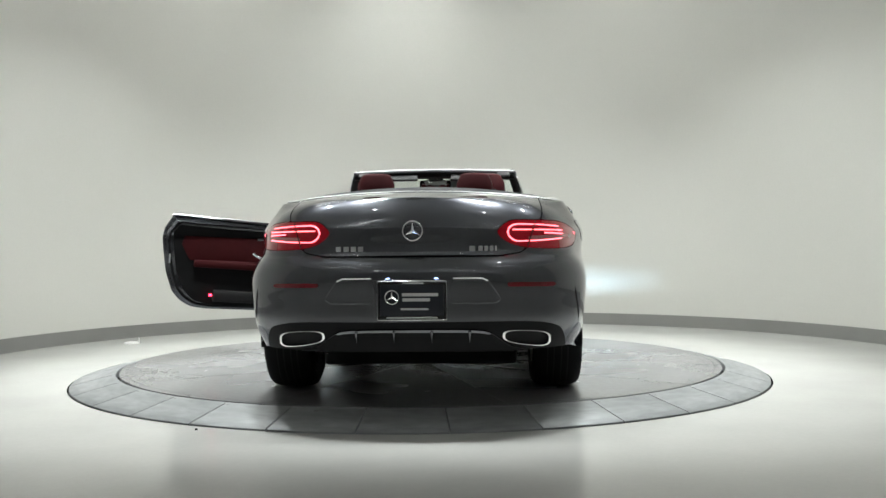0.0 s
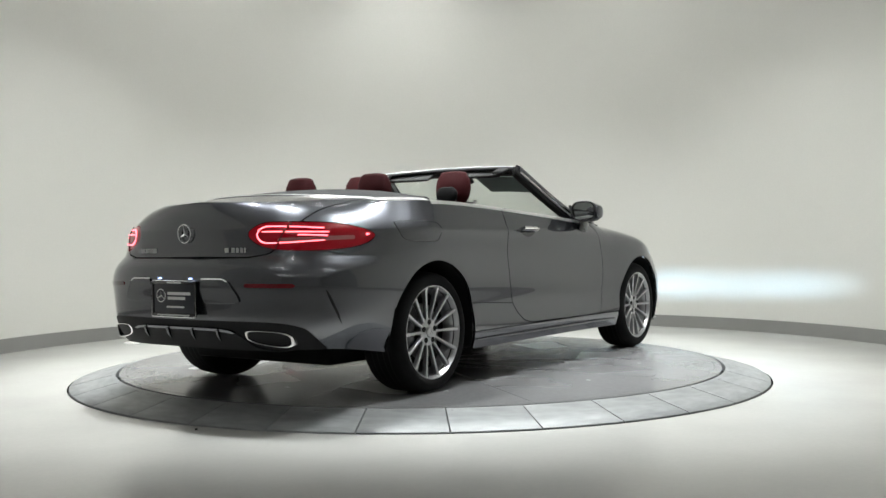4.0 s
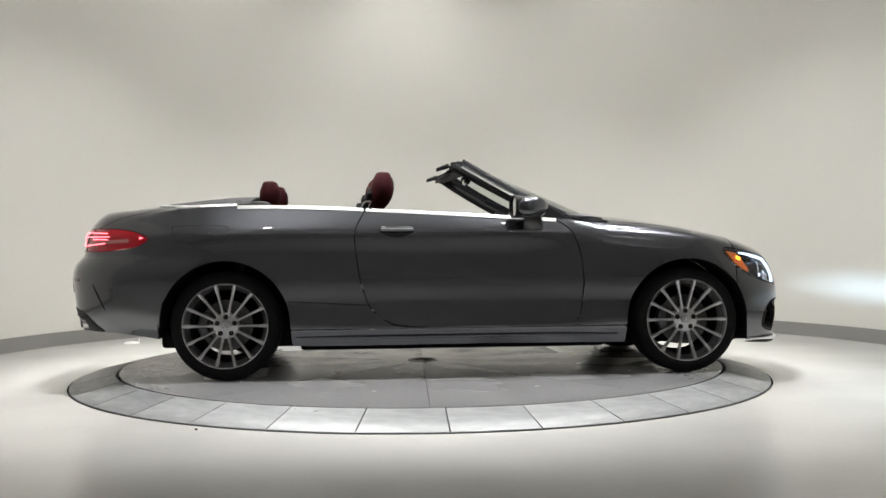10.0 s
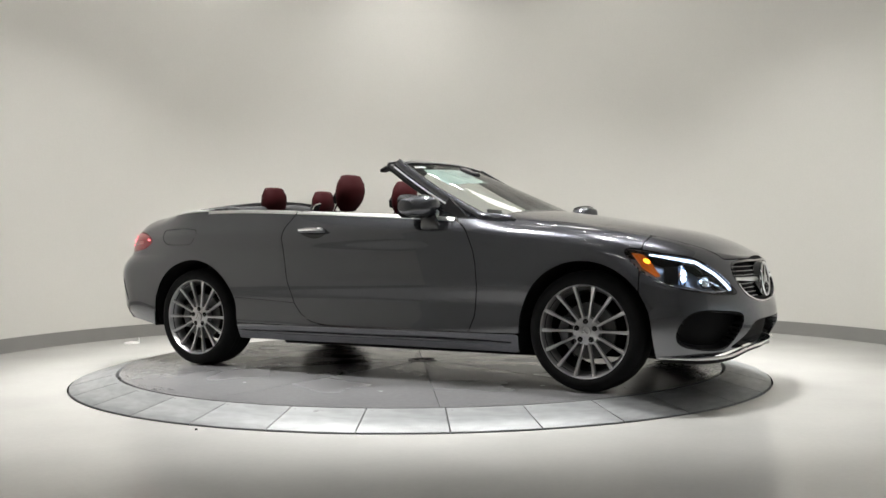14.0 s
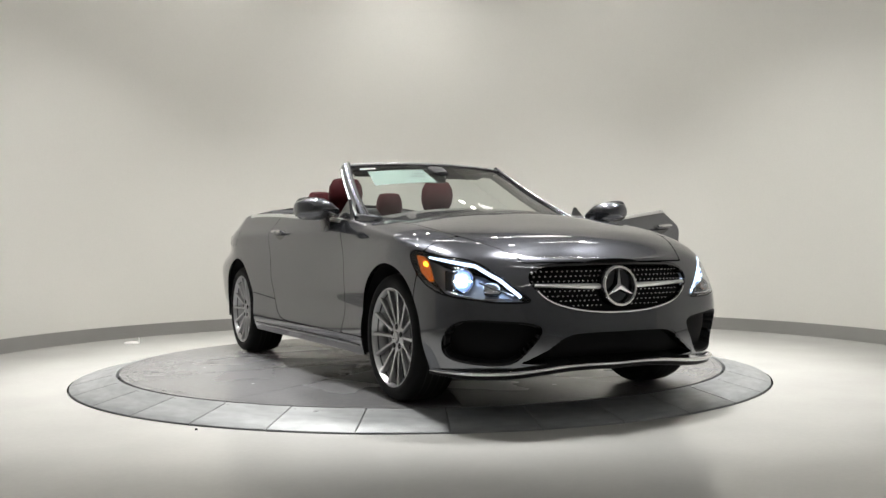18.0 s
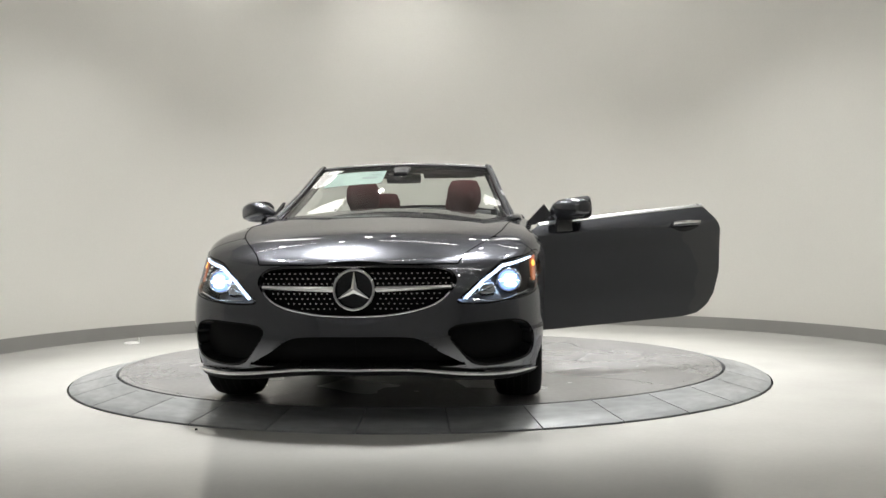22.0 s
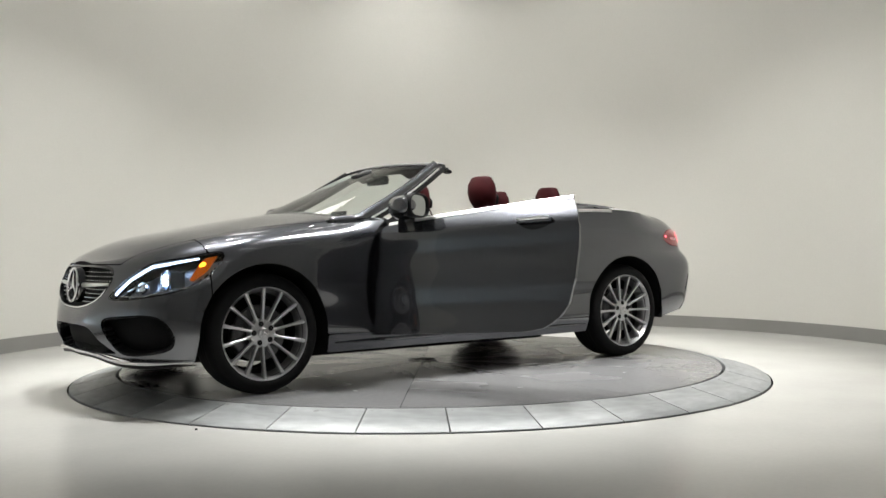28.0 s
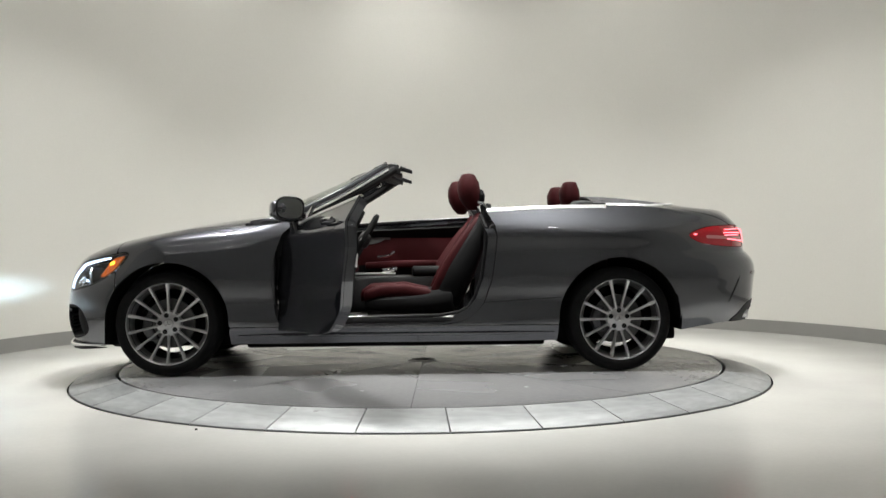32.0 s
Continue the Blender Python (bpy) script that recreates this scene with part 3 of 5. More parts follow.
half_rim = [(x, float(tonneau_y(x))) for x in np.linspace(-1.354, -1.70, 14)] + [(float(tonneau_x(y)), y) for y in np.linspace(0.655, 0.0, 30)]
rim = [(x, y, top_z(x, y) + 0.004) for x, y in half_rim] + [(x, -y, top_z(x, y) + 0.004) for x, y in reversed(half_rim[:-1])]
inner_rim, outer_rim = [Vector(p) for p in rim], []
for k, q in enumerate(inner_rim):
    d = inner_rim[min(k + 1, len(rim) - 1)] - inner_rim[max(k - 1, 0)]
    side_way = Vector((-d.y, d.x, 0)).normalized()
    if side_way.x * (q.x + 1.2) + side_way.y * q.y < 0:
        side_way = -side_way
    wide = 0.020 + 0.036 * min(1.0, abs(q.y) / 0.70) ** 3
    o = q + side_way * wide
    outer_rim.append(Vector((o.x, o.y, top_z(o.x, o.y) + 0.002)))
band_rows = [[a, a.lerp(b, 0.15) + Vector((0, 0, 0.003)), a.lerp(b, 0.5) + Vector((0, 0, 0.004)), a.lerp(b, 0.85) + Vector((0, 0, 0.004)), b] for a, b in zip(inner_rim, outer_rim)]
part("cover_moulding", grid(band_rows), M_SATIN, car, "satin aluminium rim of the roof cover")

# ---- lamps ----
def on_patch(field, push, thick, extra=()):
    sheet = clip(SKIN, lambda p: np.minimum.reduce([field(p)] + [e(p) for e in extra]))
    return shell(sheet, thick, push)


def sheet_only(sheet): return [tuple(q[:3]) for q in sheet[0]], sheet[1]


def band(poly, half):
    """Within half of an open line of points, in plan length and height."""
    pts = np.array(poly, float)

    def f(p):
        best = np.full(len(p), 9.0)
        for (x0, y0), (x1, y1) in zip(pts[:-1], pts[1:]):
            dx, dy = x1 - x0, y1 - y0
            t = np.clip(((p[:, SS] - x0) * dx + (p[:, SZ] - y0) * dy) / (dx * dx + dy * dy), 0, 1)
            best = np.minimum(best, np.hypot(p[:, SS] - x0 - t * dx, p[:, SZ] - y0 - t * dy))
        return np.where(p[:, SV] < 1.2, half - best, -1)
    return f


BROW = [(at_x(1.80), 0.745), (at_x(1.90), 0.730), (front_y(0.73), 0.703), (front_y(0.62), 0.637), (front_y(0.545), 0.572), (front_y(0.525), 0.552)]
AMBER = [(at_x(1.69), 0.765), (at_x(1.76), 0.752), (at_x(1.795), 0.720), (at_x(1.85), 0.640), (at_x(1.84), 0.625), (at_x(1.755), 0.678)]
front = lambda p: p[:, SX] - 1.3
back_half = lambda p: -1.3 - p[:, SX]
for side in (1, -1):
    def put(name, s, mat, parent, label="", side=side):
        return part(name, s if side > 0 else mirrored(s), mat, parent, label)

    lamp = put("headlight", on_patch(lambda p: head_in(p) - 0.001, -0.115, 0.012), M_BOWL, car, "lit headlight with a blue-white light band")
    put("lens", sheet_only(clip(SKIN, lambda p: head_in(p) - 0.003)), M_LENS, lamp, "clear lens").visible_shadow = False
    brow = [(BROW[i][0] + (BROW[i + 1][0] - BROW[i][0]) * k / 6, BROW[i][1] + (BROW[i + 1][1] - BROW[i][1]) * k / 6) for i in range(len(BROW) - 1) for k in range(6)]
    brow = [wall_point(sv, np.array([zv]))[0] for sv, zv in brow]
    put("light_band", tube([(q[0] - 0.012, q[1] - 0.006, q[2]) for q in brow], [0.0045 + 0.0032 * min(1.0, k / 10) for k in range(len(brow))], 8), M_DRL, lamp, "glowing blue-white light band")
    put("turn_marker", on_patch(lambda p: inside(AMBER, p[:, SS], p[:, SZ]), -0.012, 0.012, (front,)), M_AMBER, lamp, "amber side marker")
    put("marker_led", on_patch(band([(at_x(1.765), 0.722), (at_x(1.785), 0.712)], 0.010), -0.010, 0.004, (front,)), M_AMBER_LED, lamp, "glowing amber spot")
    put("lamp_rim", on_patch(lambda p: np.minimum(head_in(p) - 0.0005, 0.007 - head_in(p)), -0.002, 0.05), M_GLOSS, lamp)
    # round projector, with a slot that throws the beam
    px, py, pz = 1.915, 0.715, 0.632
    tilt = pose(px, py, pz)
    for up in (1, -1):
        half = [[(0.006 * math.sqrt(max(0, 1 - r * r)) * 1.6, 0.047 * r * math.cos(math.pi * k / 16), up * (0.004 + 0.044 * r * math.sin(math.pi * k / 16))) for k in range(17)] for r in (0.02, 0.35, 0.7, 0.92, 1.0)]
        half.append([(-0.03, y, z) for _, y, z in half[-1]])
        put("projector", moved(grid(half if up < 0 else [row[::-1] for row in half]), tilt), M_PROJ, lamp, "lit projector lens")
        put("projector_core", moved(cushion([((0.004, 0.008, up * 0.018), 0.030, 0.015), ((0.014, 0.008, up * 0.018), 0.022, 0.010)], (0, 1, 0), (0, 0, 1), 2.2), tilt), M_CORE, lamp)
        put("beam_shutter", moved(box(-0.012, 0, up * 0.024, 0.003, 0.10, 0.040), tilt), M_GAP, lamp)
    put("filament", moved(([(-0.06, -0.02, 0.0045), (-0.06, 0.02, 0.0045), (-0.06, 0.02, 0.010), (-0.06, -0.02, 0.010)], [(0, 1, 2, 3)]), tilt), M_BEAM, lamp)
    put("lamp_can", moved(merge(box(-0.04, 0.053, 0, 0.075, 0.003, 0.09), box(-0.04, -0.053, 0, 0.075, 0.003, 0.09), box(-0.04, 0, 0.047, 0.075, 0.11, 0.003), box(-0.04, 0, -0.047, 0.075, 0.11, 0.003), box(-0.078, 0, 0, 0.003, 0.11, 0.095)), tilt), M_GAP, lamp)
    put("projector_ring", moved(tube([(0.004, 0.056 * math.cos(2 * math.pi * k / 32), 0.056 * math.sin(2 * math.pi * k / 32)) for k in range(32)], 0.006, 8, 1, (1, 0, 0), closed=True), tilt), M_CHROME, lamp, "bright ring of the projector")
    for k in range(5):
        put("lamp_fin", tube([nose_at(0.50 + 0.030 * k, 0.548 + 0.012 * k, -0.045), nose_at(0.53 + 0.034 * k, 0.560 + 0.016 * k, -0.060)], 0.004, 6), M_CHROME, lamp)
    guide = [nose_at(y, 0.546 + 0.35 * max(0.0, y - 0.70), -0.020) for y in np.linspace(0.55, 0.80, 12)]
    put("lower_guide", tube(guide, 0.0035, 6), M_CHROME, lamp, "chrome lower edge inside the lamp")
    put("inner_reflector", moved(cushion([((0, 0, 0), 0.040, 0.030), ((0.03, 0, 0), 0.046, 0.036)], (0, 1, 0), (0, 0, 1)), pose(1.985, 0.60, 0.592, 0, 0, 15)), M_CHROME, lamp)
    # tail lamp
    tail = put("tail_light", on_patch(lambda p: tail_in(p) - 0.0015, 0.0, 0.02), M_TAIL, car, "lit red tail light with three glowing bands")
    for ya, za, yb, zb in ((0.500, 0.905, 0.715, 0.896), (0.480, 0.878, 0.735, 0.876), (0.640, 0.862, 0.735, 0.859), (0.500, 0.822, 0.730, 0.836)):
        cut = 0.575 - (0.86 - za) * 0.35
        for y0, y1 in ((ya, cut - 0.006), (max(ya, cut + 0.006), yb)):
            if y1 - y0 > 0.02:
                put("light_band", tube([tail_at(y, za + (zb - za) * max(0.0, (y - ya) / (yb - ya)) ** 2, 0.0012) for y in np.linspace(y0, y1, 12)], 0.0036, 6), M_TAIL_GLOW, tail, "glowing red band")
    put("lamp_seam", tube([tail_at(0.575 - (0.86 - z) * 0.35, z, 0.0022) for z in np.linspace(0.795, 0.922, 10)], 0.0026, 6), M_GAP, tail)
    put("light_band", tube([tail_at(y, z, 0.0012) for y, z in ((0.500, 0.905), (0.480, 0.899), (0.464, 0.887), (0.456, 0.866), (0.464, 0.845), (0.480, 0.830), (0.500, 0.822))], 0.0042, 6), M_TAIL_GLOW, tail, "glowing red band")
    put("clear_strip", on_patch(band([(rear_y(0.60), 0.836), (at_x(-2.02), 0.850)], 0.010), 0.0012, 0.004, (back_half,)), M_TAIL_CLEAR, tail)
    put("marker_dot", on_patch(band([(at_x(-1.925), 0.866), (at_x(-1.935), 0.866)], 0.008), 0.0015, 0.004, (back_half,)), M_TAIL_GLOW, tail, "small bright red spot")
    put("reflector", on_patch(band([(rear_y(0.46), 0.616), (rear_y(0.68), 0.614)], 0.0105), 0.003, 0.012, (back_half,)), M_REFLECTOR, car, "dark red bumper reflector")
    vent = [wall_point(at_x(x), np.array([z]))[0] for x, z in ((-2.220, 0.606), (-2.206, 0.570), (-2.184, 0.520), (-2.160, 0.470), (-2.142, 0.432))]
    put("side_vent", tube([(q[0] + 0.004, q[1] - 0.004, q[2]) for q in vent], [0.005, 0.009, 0.0095, 0.009, 0.006], 8), M_GAP, car, "black slot in the rear bumper")

# ---- nose: grille, intakes, lip ----
def front_patch(field, push, thick):
    return both(shell(clip(SKIN, field), thick, push))


grille = part("grille", front_patch(lambda p: grille_in(p) + 0.004, -0.032, 0.01), M_MESH, car, "black grille with rows of small chrome pins")
part("grille_frame", front_patch(lambda p: np.minimum(grille_in(p) + 0.001, 0.010 - grille_in(p)), 0.001, 0.034), M_GLOSS, grille)
low_edge = [(y, z) for y, z in GRILLE if z < 0.60 and y >= -0.001]
low_edge.sort()
for side in (1, -1):
    part("lower_chrome", tube([nose_at(side * y, z + 0.004, 0.002) for y, z in low_edge], 0.0035, 6), M_CHROME, grille, "thin chrome edge")


pin_mesh = mesh_of("pin", *moved(cushion([((0, 0, 0), 0.0066, 0.0046), ((0.012, 0, 0), 0.0050, 0.0036)], (0, 1, 0), (0, 0, 1), n=8), Matrix.Identity(4)), M_PIN)
poly_ok = lambda y, z: float(inside(GRILLE, np.array([y]), np.array([z]))[0])
for row in range(10):
    for colm in range(-19, 20):
        y, z = (colm + 0.5 * (row % 2)) * 0.0262, 0.486 + row * 0.0235
        if poly_ok(y, z) > 0.018 and abs(z - 0.600) > 0.017 and math.hypot(y, z - 0.592) > 0.108:
            part("pin", pin_mesh, M_PIN, grille, m=pose(nose_at(y, z)[0] - 0.033, y, z, 0, 0, math.copysign(22 * abs(y) / 0.45, y)))
for side in (1, -1):
    rows = []
    for k in range(15):
        y = 0.095 + 0.355 * k / 14
        z = 0.600 + 0.010 * (k / 14)
        hgt = 0.014 - 0.006 * k / 14
        x = nose_at(y, 0.6)[0] - 0.010
        rows.append([(x - 0.012, side * y, z + hgt), (x + 0.004, side * y, z + hgt * 0.8), (x + 0.010, side * y, z), (x + 0.004, side * y, z - hgt * 0.8), (x - 0.012, side * y, z - hgt)])
    if side < 0:
        rows = rows[::-1]
    part("cross_bar", grid(rows), M_SATIN, grille, "satin silver cross bar")


def emblem(radius, parent, m, name="emblem"):
    """A bright ring with a three-armed figure."""
    ring = [(0, radius * math.cos(2 * math.pi * k / 40), radius * math.sin(2 * math.pi * k / 40)) for k in range(40)]
    body = part(name, tube(ring, radius * 0.085, 8, 1, (1, 0, 0), closed=True), M_CHROME, parent, "chrome ring emblem", m)
    for k in range(3):
        a = math.pi / 2 + 2 * math.pi * k / 3
        tip = Vector((0, math.cos(a), math.sin(a))) * radius * 0.97
        l, r = (Vector((0, math.cos(a + d), math.sin(a + d))) * radius * 0.17 for d in (1.05, -1.05))
        v = [tip + Vector((-0.002, 0, 0)), l, r, Vector((radius * 0.10, 0, 0)), tip * 0.98 + Vector((0.004, 0, 0)), Vector((-0.004, 0, 0))]
        part("arm", ([tuple(q) for q in v], [(3, 4, 1), (3, 2, 4), (0, 1, 4), (0, 4, 2), (0, 5, 1), (0, 2, 5)]), M_CHROME, body)
    return body


emblem(0.093, car, pose(2.195, 0, 0.600, 0, -6, 0))
part("emblem_back", lathe([(0.102, 2.12), (0.101, 2.172), (0.094, 2.184), (0.088, 2.176), (0.001, 2.176)], 32, "x"), M_GLOSS, grille, m=pose(0, 0, 0.600))
emblem(0.047, car, pose(float(wall_point(END, np.array([0.874]))[0][0]) - 0.013, 0, 0.874, 0, 0, 180) @ pose(0, 0, 0, 0, 4, 0))

part("lower_intake", front_patch(lambda p: intake_in(p) + 0.004, -0.07, 0.01), M_MESH, car, "black lower air intake")
part("intake_lip", front_patch(lambda p: np.minimum(intake_in(p) + 0.004, 0.006 - intake_in(p)), -0.002, 0.07), M_PAINT, car)
for side in (1, -1):
    s = shell(clip(SKIN, lambda p: side_intake_in(p) + 0.004), 0.01, -0.060)
    si = part("side_intake", s if side > 0 else mirrored(s), M_MESH, car, "black honeycomb side intake")
    s = shell(clip(SKIN, lambda p: np.minimum(side_intake_in(p) + 0.003, 0.006 - side_intake_in(p))), 0.060, -0.003)
    part("intake_rim", s if side > 0 else mirrored(s), M_TRIM, si)
lip_half = []
lip_z = spline((0.0, 0.30, 0.42, 0.55, 0.70, 0.80, 0.90), (0.224, 0.222, 0.211, 0.201, 0.199, 0.202, 0.208))
lip_out = spline((0.0, 0.3, 0.5, 0.62, 0.72, 0.82, 0.90), (-0.030, -0.026, 0.0, 0.016, 0.014, 0.008, 0.004))
for sv in np.linspace(0.0, at_x(1.835), 60):
    q = wall_point(sv, np.array([0.24]))[0]
    away = Vector((q[0] - 1.55, q[1], 0)).normalized() if q[1] > 0.5 else Vector((1, 0, 0))
    q = Vector(q) + away * float(lip_out(q[1]))
    lip_half.append((q.x, q.y, float(lip_z(q.y))))
lip = [(x, -y, z) for x, y, z in reversed(lip_half[1:])] + lip_half
lip_ends = [min(1.0, 0.15 + 0.06 * min(k, len(lip) - 1 - k)) for k in range(len(lip))]
part("chrome_lip", tube(lip, [0.0105 * e for e in lip_ends], 12, 0.95), M_CHROME, car, "chrome strip along the lower front edge")
part("splitter", tube([(x - 0.026, y * 0.985, z - 0.016) for x, y, z in lip], [0.022 * e for e in lip_ends], 8, 0.7), M_TRIM, car)

# ---- tail: plate, diffuser, exhaust tips ----
def tail_x(y, z):
    return float(wall_point(rear_y(abs(y)), np.array([z]))[0][0])


plate = part("number_plate", box(-2.472, 0.0, 0.545, 0.006, 0.30, 0.150, 0.002), M_PLATE, car, "dark dealer plate in a glossy black frame")
for cz, sz in ((0.626, 0.014), (0.464, 0.016)):
    part("plate_frame", box(-2.473, 0, cz, 0.012, 0.325, sz, 0.003), M_GLOSS, plate)
for sy in (1, -1):
    part("plate_frame", box(-2.473, sy * 0.157, 0.545, 0.012, 0.009, 0.166, 0.003), M_GLOSS, plate)
for cy, cz, wy, hz in ((-0.038, 0.572, 0.17, 0.015), (-0.020, 0.548, 0.13, 0.015), (-0.012, 0.504, 0.13, 0.009), (-0.005, 0.626, 0.10, 0.006), (0.0, 0.464, 0.24, 0.006)):
    part("print_bar", box(-2.4805 if cz in (0.626, 0.464) else -2.4762, cy, cz, 0.0015, wy, hz), M_PRINT, plate)
for sy in (1, -1):
    part("plate_lamp", box(-2.468, sy * 0.115, 0.648, 0.010, 0.018, 0.006, 0.002), M_PLATE_LAMP, plate, "small blue-white plate lamp")
emblem(0.032, plate, pose(-2.477, 0.095, 0.56, 0, 0, 180), "printed_ring")
rim = [(-0.158, 0.637), (0.158, 0.637), (0.164, 0.631), (0.164, 0.459), (0.158, 0.453), (-0.158, 0.453), (-0.164, 0.459), (-0.164, 0.631)]
part("plate_rim", tube([(-2.478, y, z) for y, z in rim], 0.0022, 6, closed=True), M_CHROME, plate, "thin chrome outline")
for sy in (1, -1):
    pts = rounded([(0.195, 0.646), (0.335, 0.646), (0.360, 0.632), (0.412, 0.560), (0.416, 0.542), (0.395, 0.530), (0.195, 0.530)], 2)
    fld = lambda p: np.where(p[:, SX] < -1.8, inside(pts, p[:, SY], p[:, SZ]), -1)
    s = shell(clip(SKIN, fld), 0.014, 0.009)
    part("plate_surround", s if sy > 0 else mirrored(s), M_PAINT, car)
    # silver strip stands in for the highlight along the panel's top edge
    part("surround_trim", tube([tail_at(sy * y, z, 0.009) for y, z in ((0.195, 0.648), (0.26, 0.648), (0.33, 0.647), (0.358, 0.635))], 0.0035, 8), M_SATIN, car, "bright strip for the highlight on the top edge beside the plate")
    part("surround_edge", tube([tail_at(sy * y, z, 0.008) for y, z in ((0.360, 0.633), (0.386, 0.597), (0.411, 0.562), (0.416, 0.544), (0.396, 0.529), (0.30, 0.528), (0.195, 0.528))], 0.0026, 6), M_PAINT, car)
DIFF = rounded([(0.0, 0.438), (0.40, 0.440), (0.58, 0.436), (0.680, 0.418), (0.722, 0.385), (0.735, 0.285), (0.60, 0.262), (0.0, 0.268),
                (-0.60, 0.262), (-0.735, 0.285), (-0.722, 0.385), (-0.680, 0.418), (-0.58, 0.436), (-0.40, 0.440)], 3)
diff_in = lambda p: np.where(p[:, SX] < -1.8, inside(DIFF, p[:, SY], p[:, SZ]), -1)
diffuser = part("diffuser", both(shell(clip(SKIN, diff_in), 0.02, 0.004)), M_TRIM, car, "black rear diffuser with four fins")
VAL = rounded([(0.0, 0.405), (0.30, 0.402), (0.38, 0.380), (0.47, 0.318), (0.60, 0.290), (0.45, 0.280), (0.0, 0.276),
               (-0.45, 0.280), (-0.60, 0.290), (-0.47, 0.318), (-0.38, 0.380), (-0.30, 0.402)], 3)
val_in = lambda p: np.where(p[:, SX] < -1.8, inside(VAL, p[:, SY], p[:, SZ]), -1)
part("diffuser_insert", both(shell(clip(SKIN, val_in), 0.02, 0.012)), M_TRIM, diffuser, "black diffuser insert")
part("insert_edge", both(shell(clip(SKIN, lambda p: np.minimum.reduce([val_in(p) + 0.002, 0.010 - val_in(p), p[:, SZ] - 0.385])), 0.02, 0.018)), M_PAINT, diffuser)
for y in (-0.27, -0.09, 0.09, 0.27):
    part("diffuser_fin", cushion([((tail_x(y, 0.39) - 0.020, y, 0.392), 0.008, 0.010), ((tail_x(y, 0.36) - 0.022, y, 0.365), 0.005, 0.010), ((tail_x(y, 0.34) - 0.014, y, 0.340), 0.003, 0.006)], (0, 1, 0), (1, 0, 0)), M_PAINT, diffuser)
for sy in (1, -1):
    loops = []
    for d, k in ((0.02, 1.0), (-0.012, 1.02), (-0.013, 0.92), (0.05, 0.86)):
        loops.append([(d + tail_at(0.545 + c[1], 0.415)[0] + 0.018 - 0.32 * c[2], sy * (0.545 + c[1]), 0.358 + c[2] * (1 + 1.2 * c[1]) - 0.10 * c[1]) for c in
                      [(0, k * 0.116 * math.copysign(abs(math.cos(t)) ** 0.7, math.cos(t)), k * 0.036 * math.copysign(abs(math.sin(t)) ** 0.62, math.sin(t))) for t in [2 * math.pi * j / 32 for j in range(32)]]])
    tip = part("exhaust_tip", rings(loops, cap=False), M_CHROME, car, "chrome trapezoid exhaust tip")
    part("exhaust_hole", rings([loops[3], [(x + 0.05, y, z) for x, y, z in loops[3]]]), M_UNDER, tip)
# model lettering, as plain bars
for y0, w in ((0.36, 0.030), (0.322, 0.032), (0.287, 0.032), (0.252, 0.032), (-0.285, 0.034), (-0.325, 0.026), (-0.352, 0.022), (-0.378, 0.022), (-0.398, 0.012)):
    z = 0.788
    part("badge_bar", box(tail_x(y0, z) - 0.004, y0, z, 0.004, w * 0.8, 0.024, 0.0015), M_BADGE, car, "chrome badge bar", pose(0, 0, 0))

# ---- windscreen and its surround ----
side_x = spline((0, 0.28, 0.55, 0.8, 1.0), (0.79, 0.557, 0.360, 0.185, 0.055))
side_y = spline((0, 0.28, 0.55, 0.8, 1.0), (0.735, 0.690, 0.648, 0.608, 0.572))
side_z = spline((0, 0.28, 0.55, 0.8, 1.0), (0.950, 1.060, 1.160, 1.262, 1.342))


def screen_point(u, v, lift=0.0):
    p = Vector((float(side_x(v)), float(side_y(v)), float(side_z(v))))
    c = Vector((0.955 - 0.835 * v, 0, 1.002 + 0.360 * v + 0.020 * v * (1 - v)))
    w = 1 - abs(u) ** 2.1
    q = Vector((p.x, p.y * u, p.z)) * (1 - w) + Vector((c.x, p.y * u, c.z)) * w
    return q + Vector((0.35, 0, 0.94)) * lift


screen = part("windscreen", grid([[screen_point(-0.975 + 1.95 * i / 40, 0.02 + 0.95 * j / 20) for j in range(21)] for i in range(41)]), M_GLASS, car, "curved clear windscreen")
screen.visible_shadow = False
for v0, v1, u0, u1 in ((0.0, 0.03, -0.98, 0.98), (0.925, 0.975, -0.98, 0.98)):
    part("screen_border", grid([[screen_point(u0 + (u1 - u0) * i / 40, v0 + (v1 - v0) * j / 3, 0.002) for j in range(4)] for i in range(41)]), M_GLOSS, screen)


def sticker(u0, u1, v0, v1, lift, mat, name, parent, label=""):
    rows = [[screen_point(u0 + (u1 - u0) * i / 10, v0 + (v1 - v0) * j / 6, lift) for j in range(7)] for i in range(11)]
    v, f = grid(rows)
    return part(name, shell((np.array([(*p, 0, 0) for p in v]), f), 0.0012), mat, parent, label)


paper = sticker(-0.79, -0.17, 0.585, 0.86, -0.004, M_STICKER, "price_sticker", car, "pale green paper sheet inside the windscreen")
sticker(-0.34, -0.20, 0.77, 0.785, -0.002, M_INK, "print_bar", paper)
sticker(-0.40, -0.24, 0.70, 0.735, -0.002, M_INK, "print_bar", paper)
sticker(-0.86, -0.70, 0.895, 0.925, -0.003, M_STICKER_WHITE, "inspection_label", car, "small white label in the windscreen corner")
sticker(-0.85, -0.71, 0.905, 0.912, -0.001, M_INK, "label_print", car)

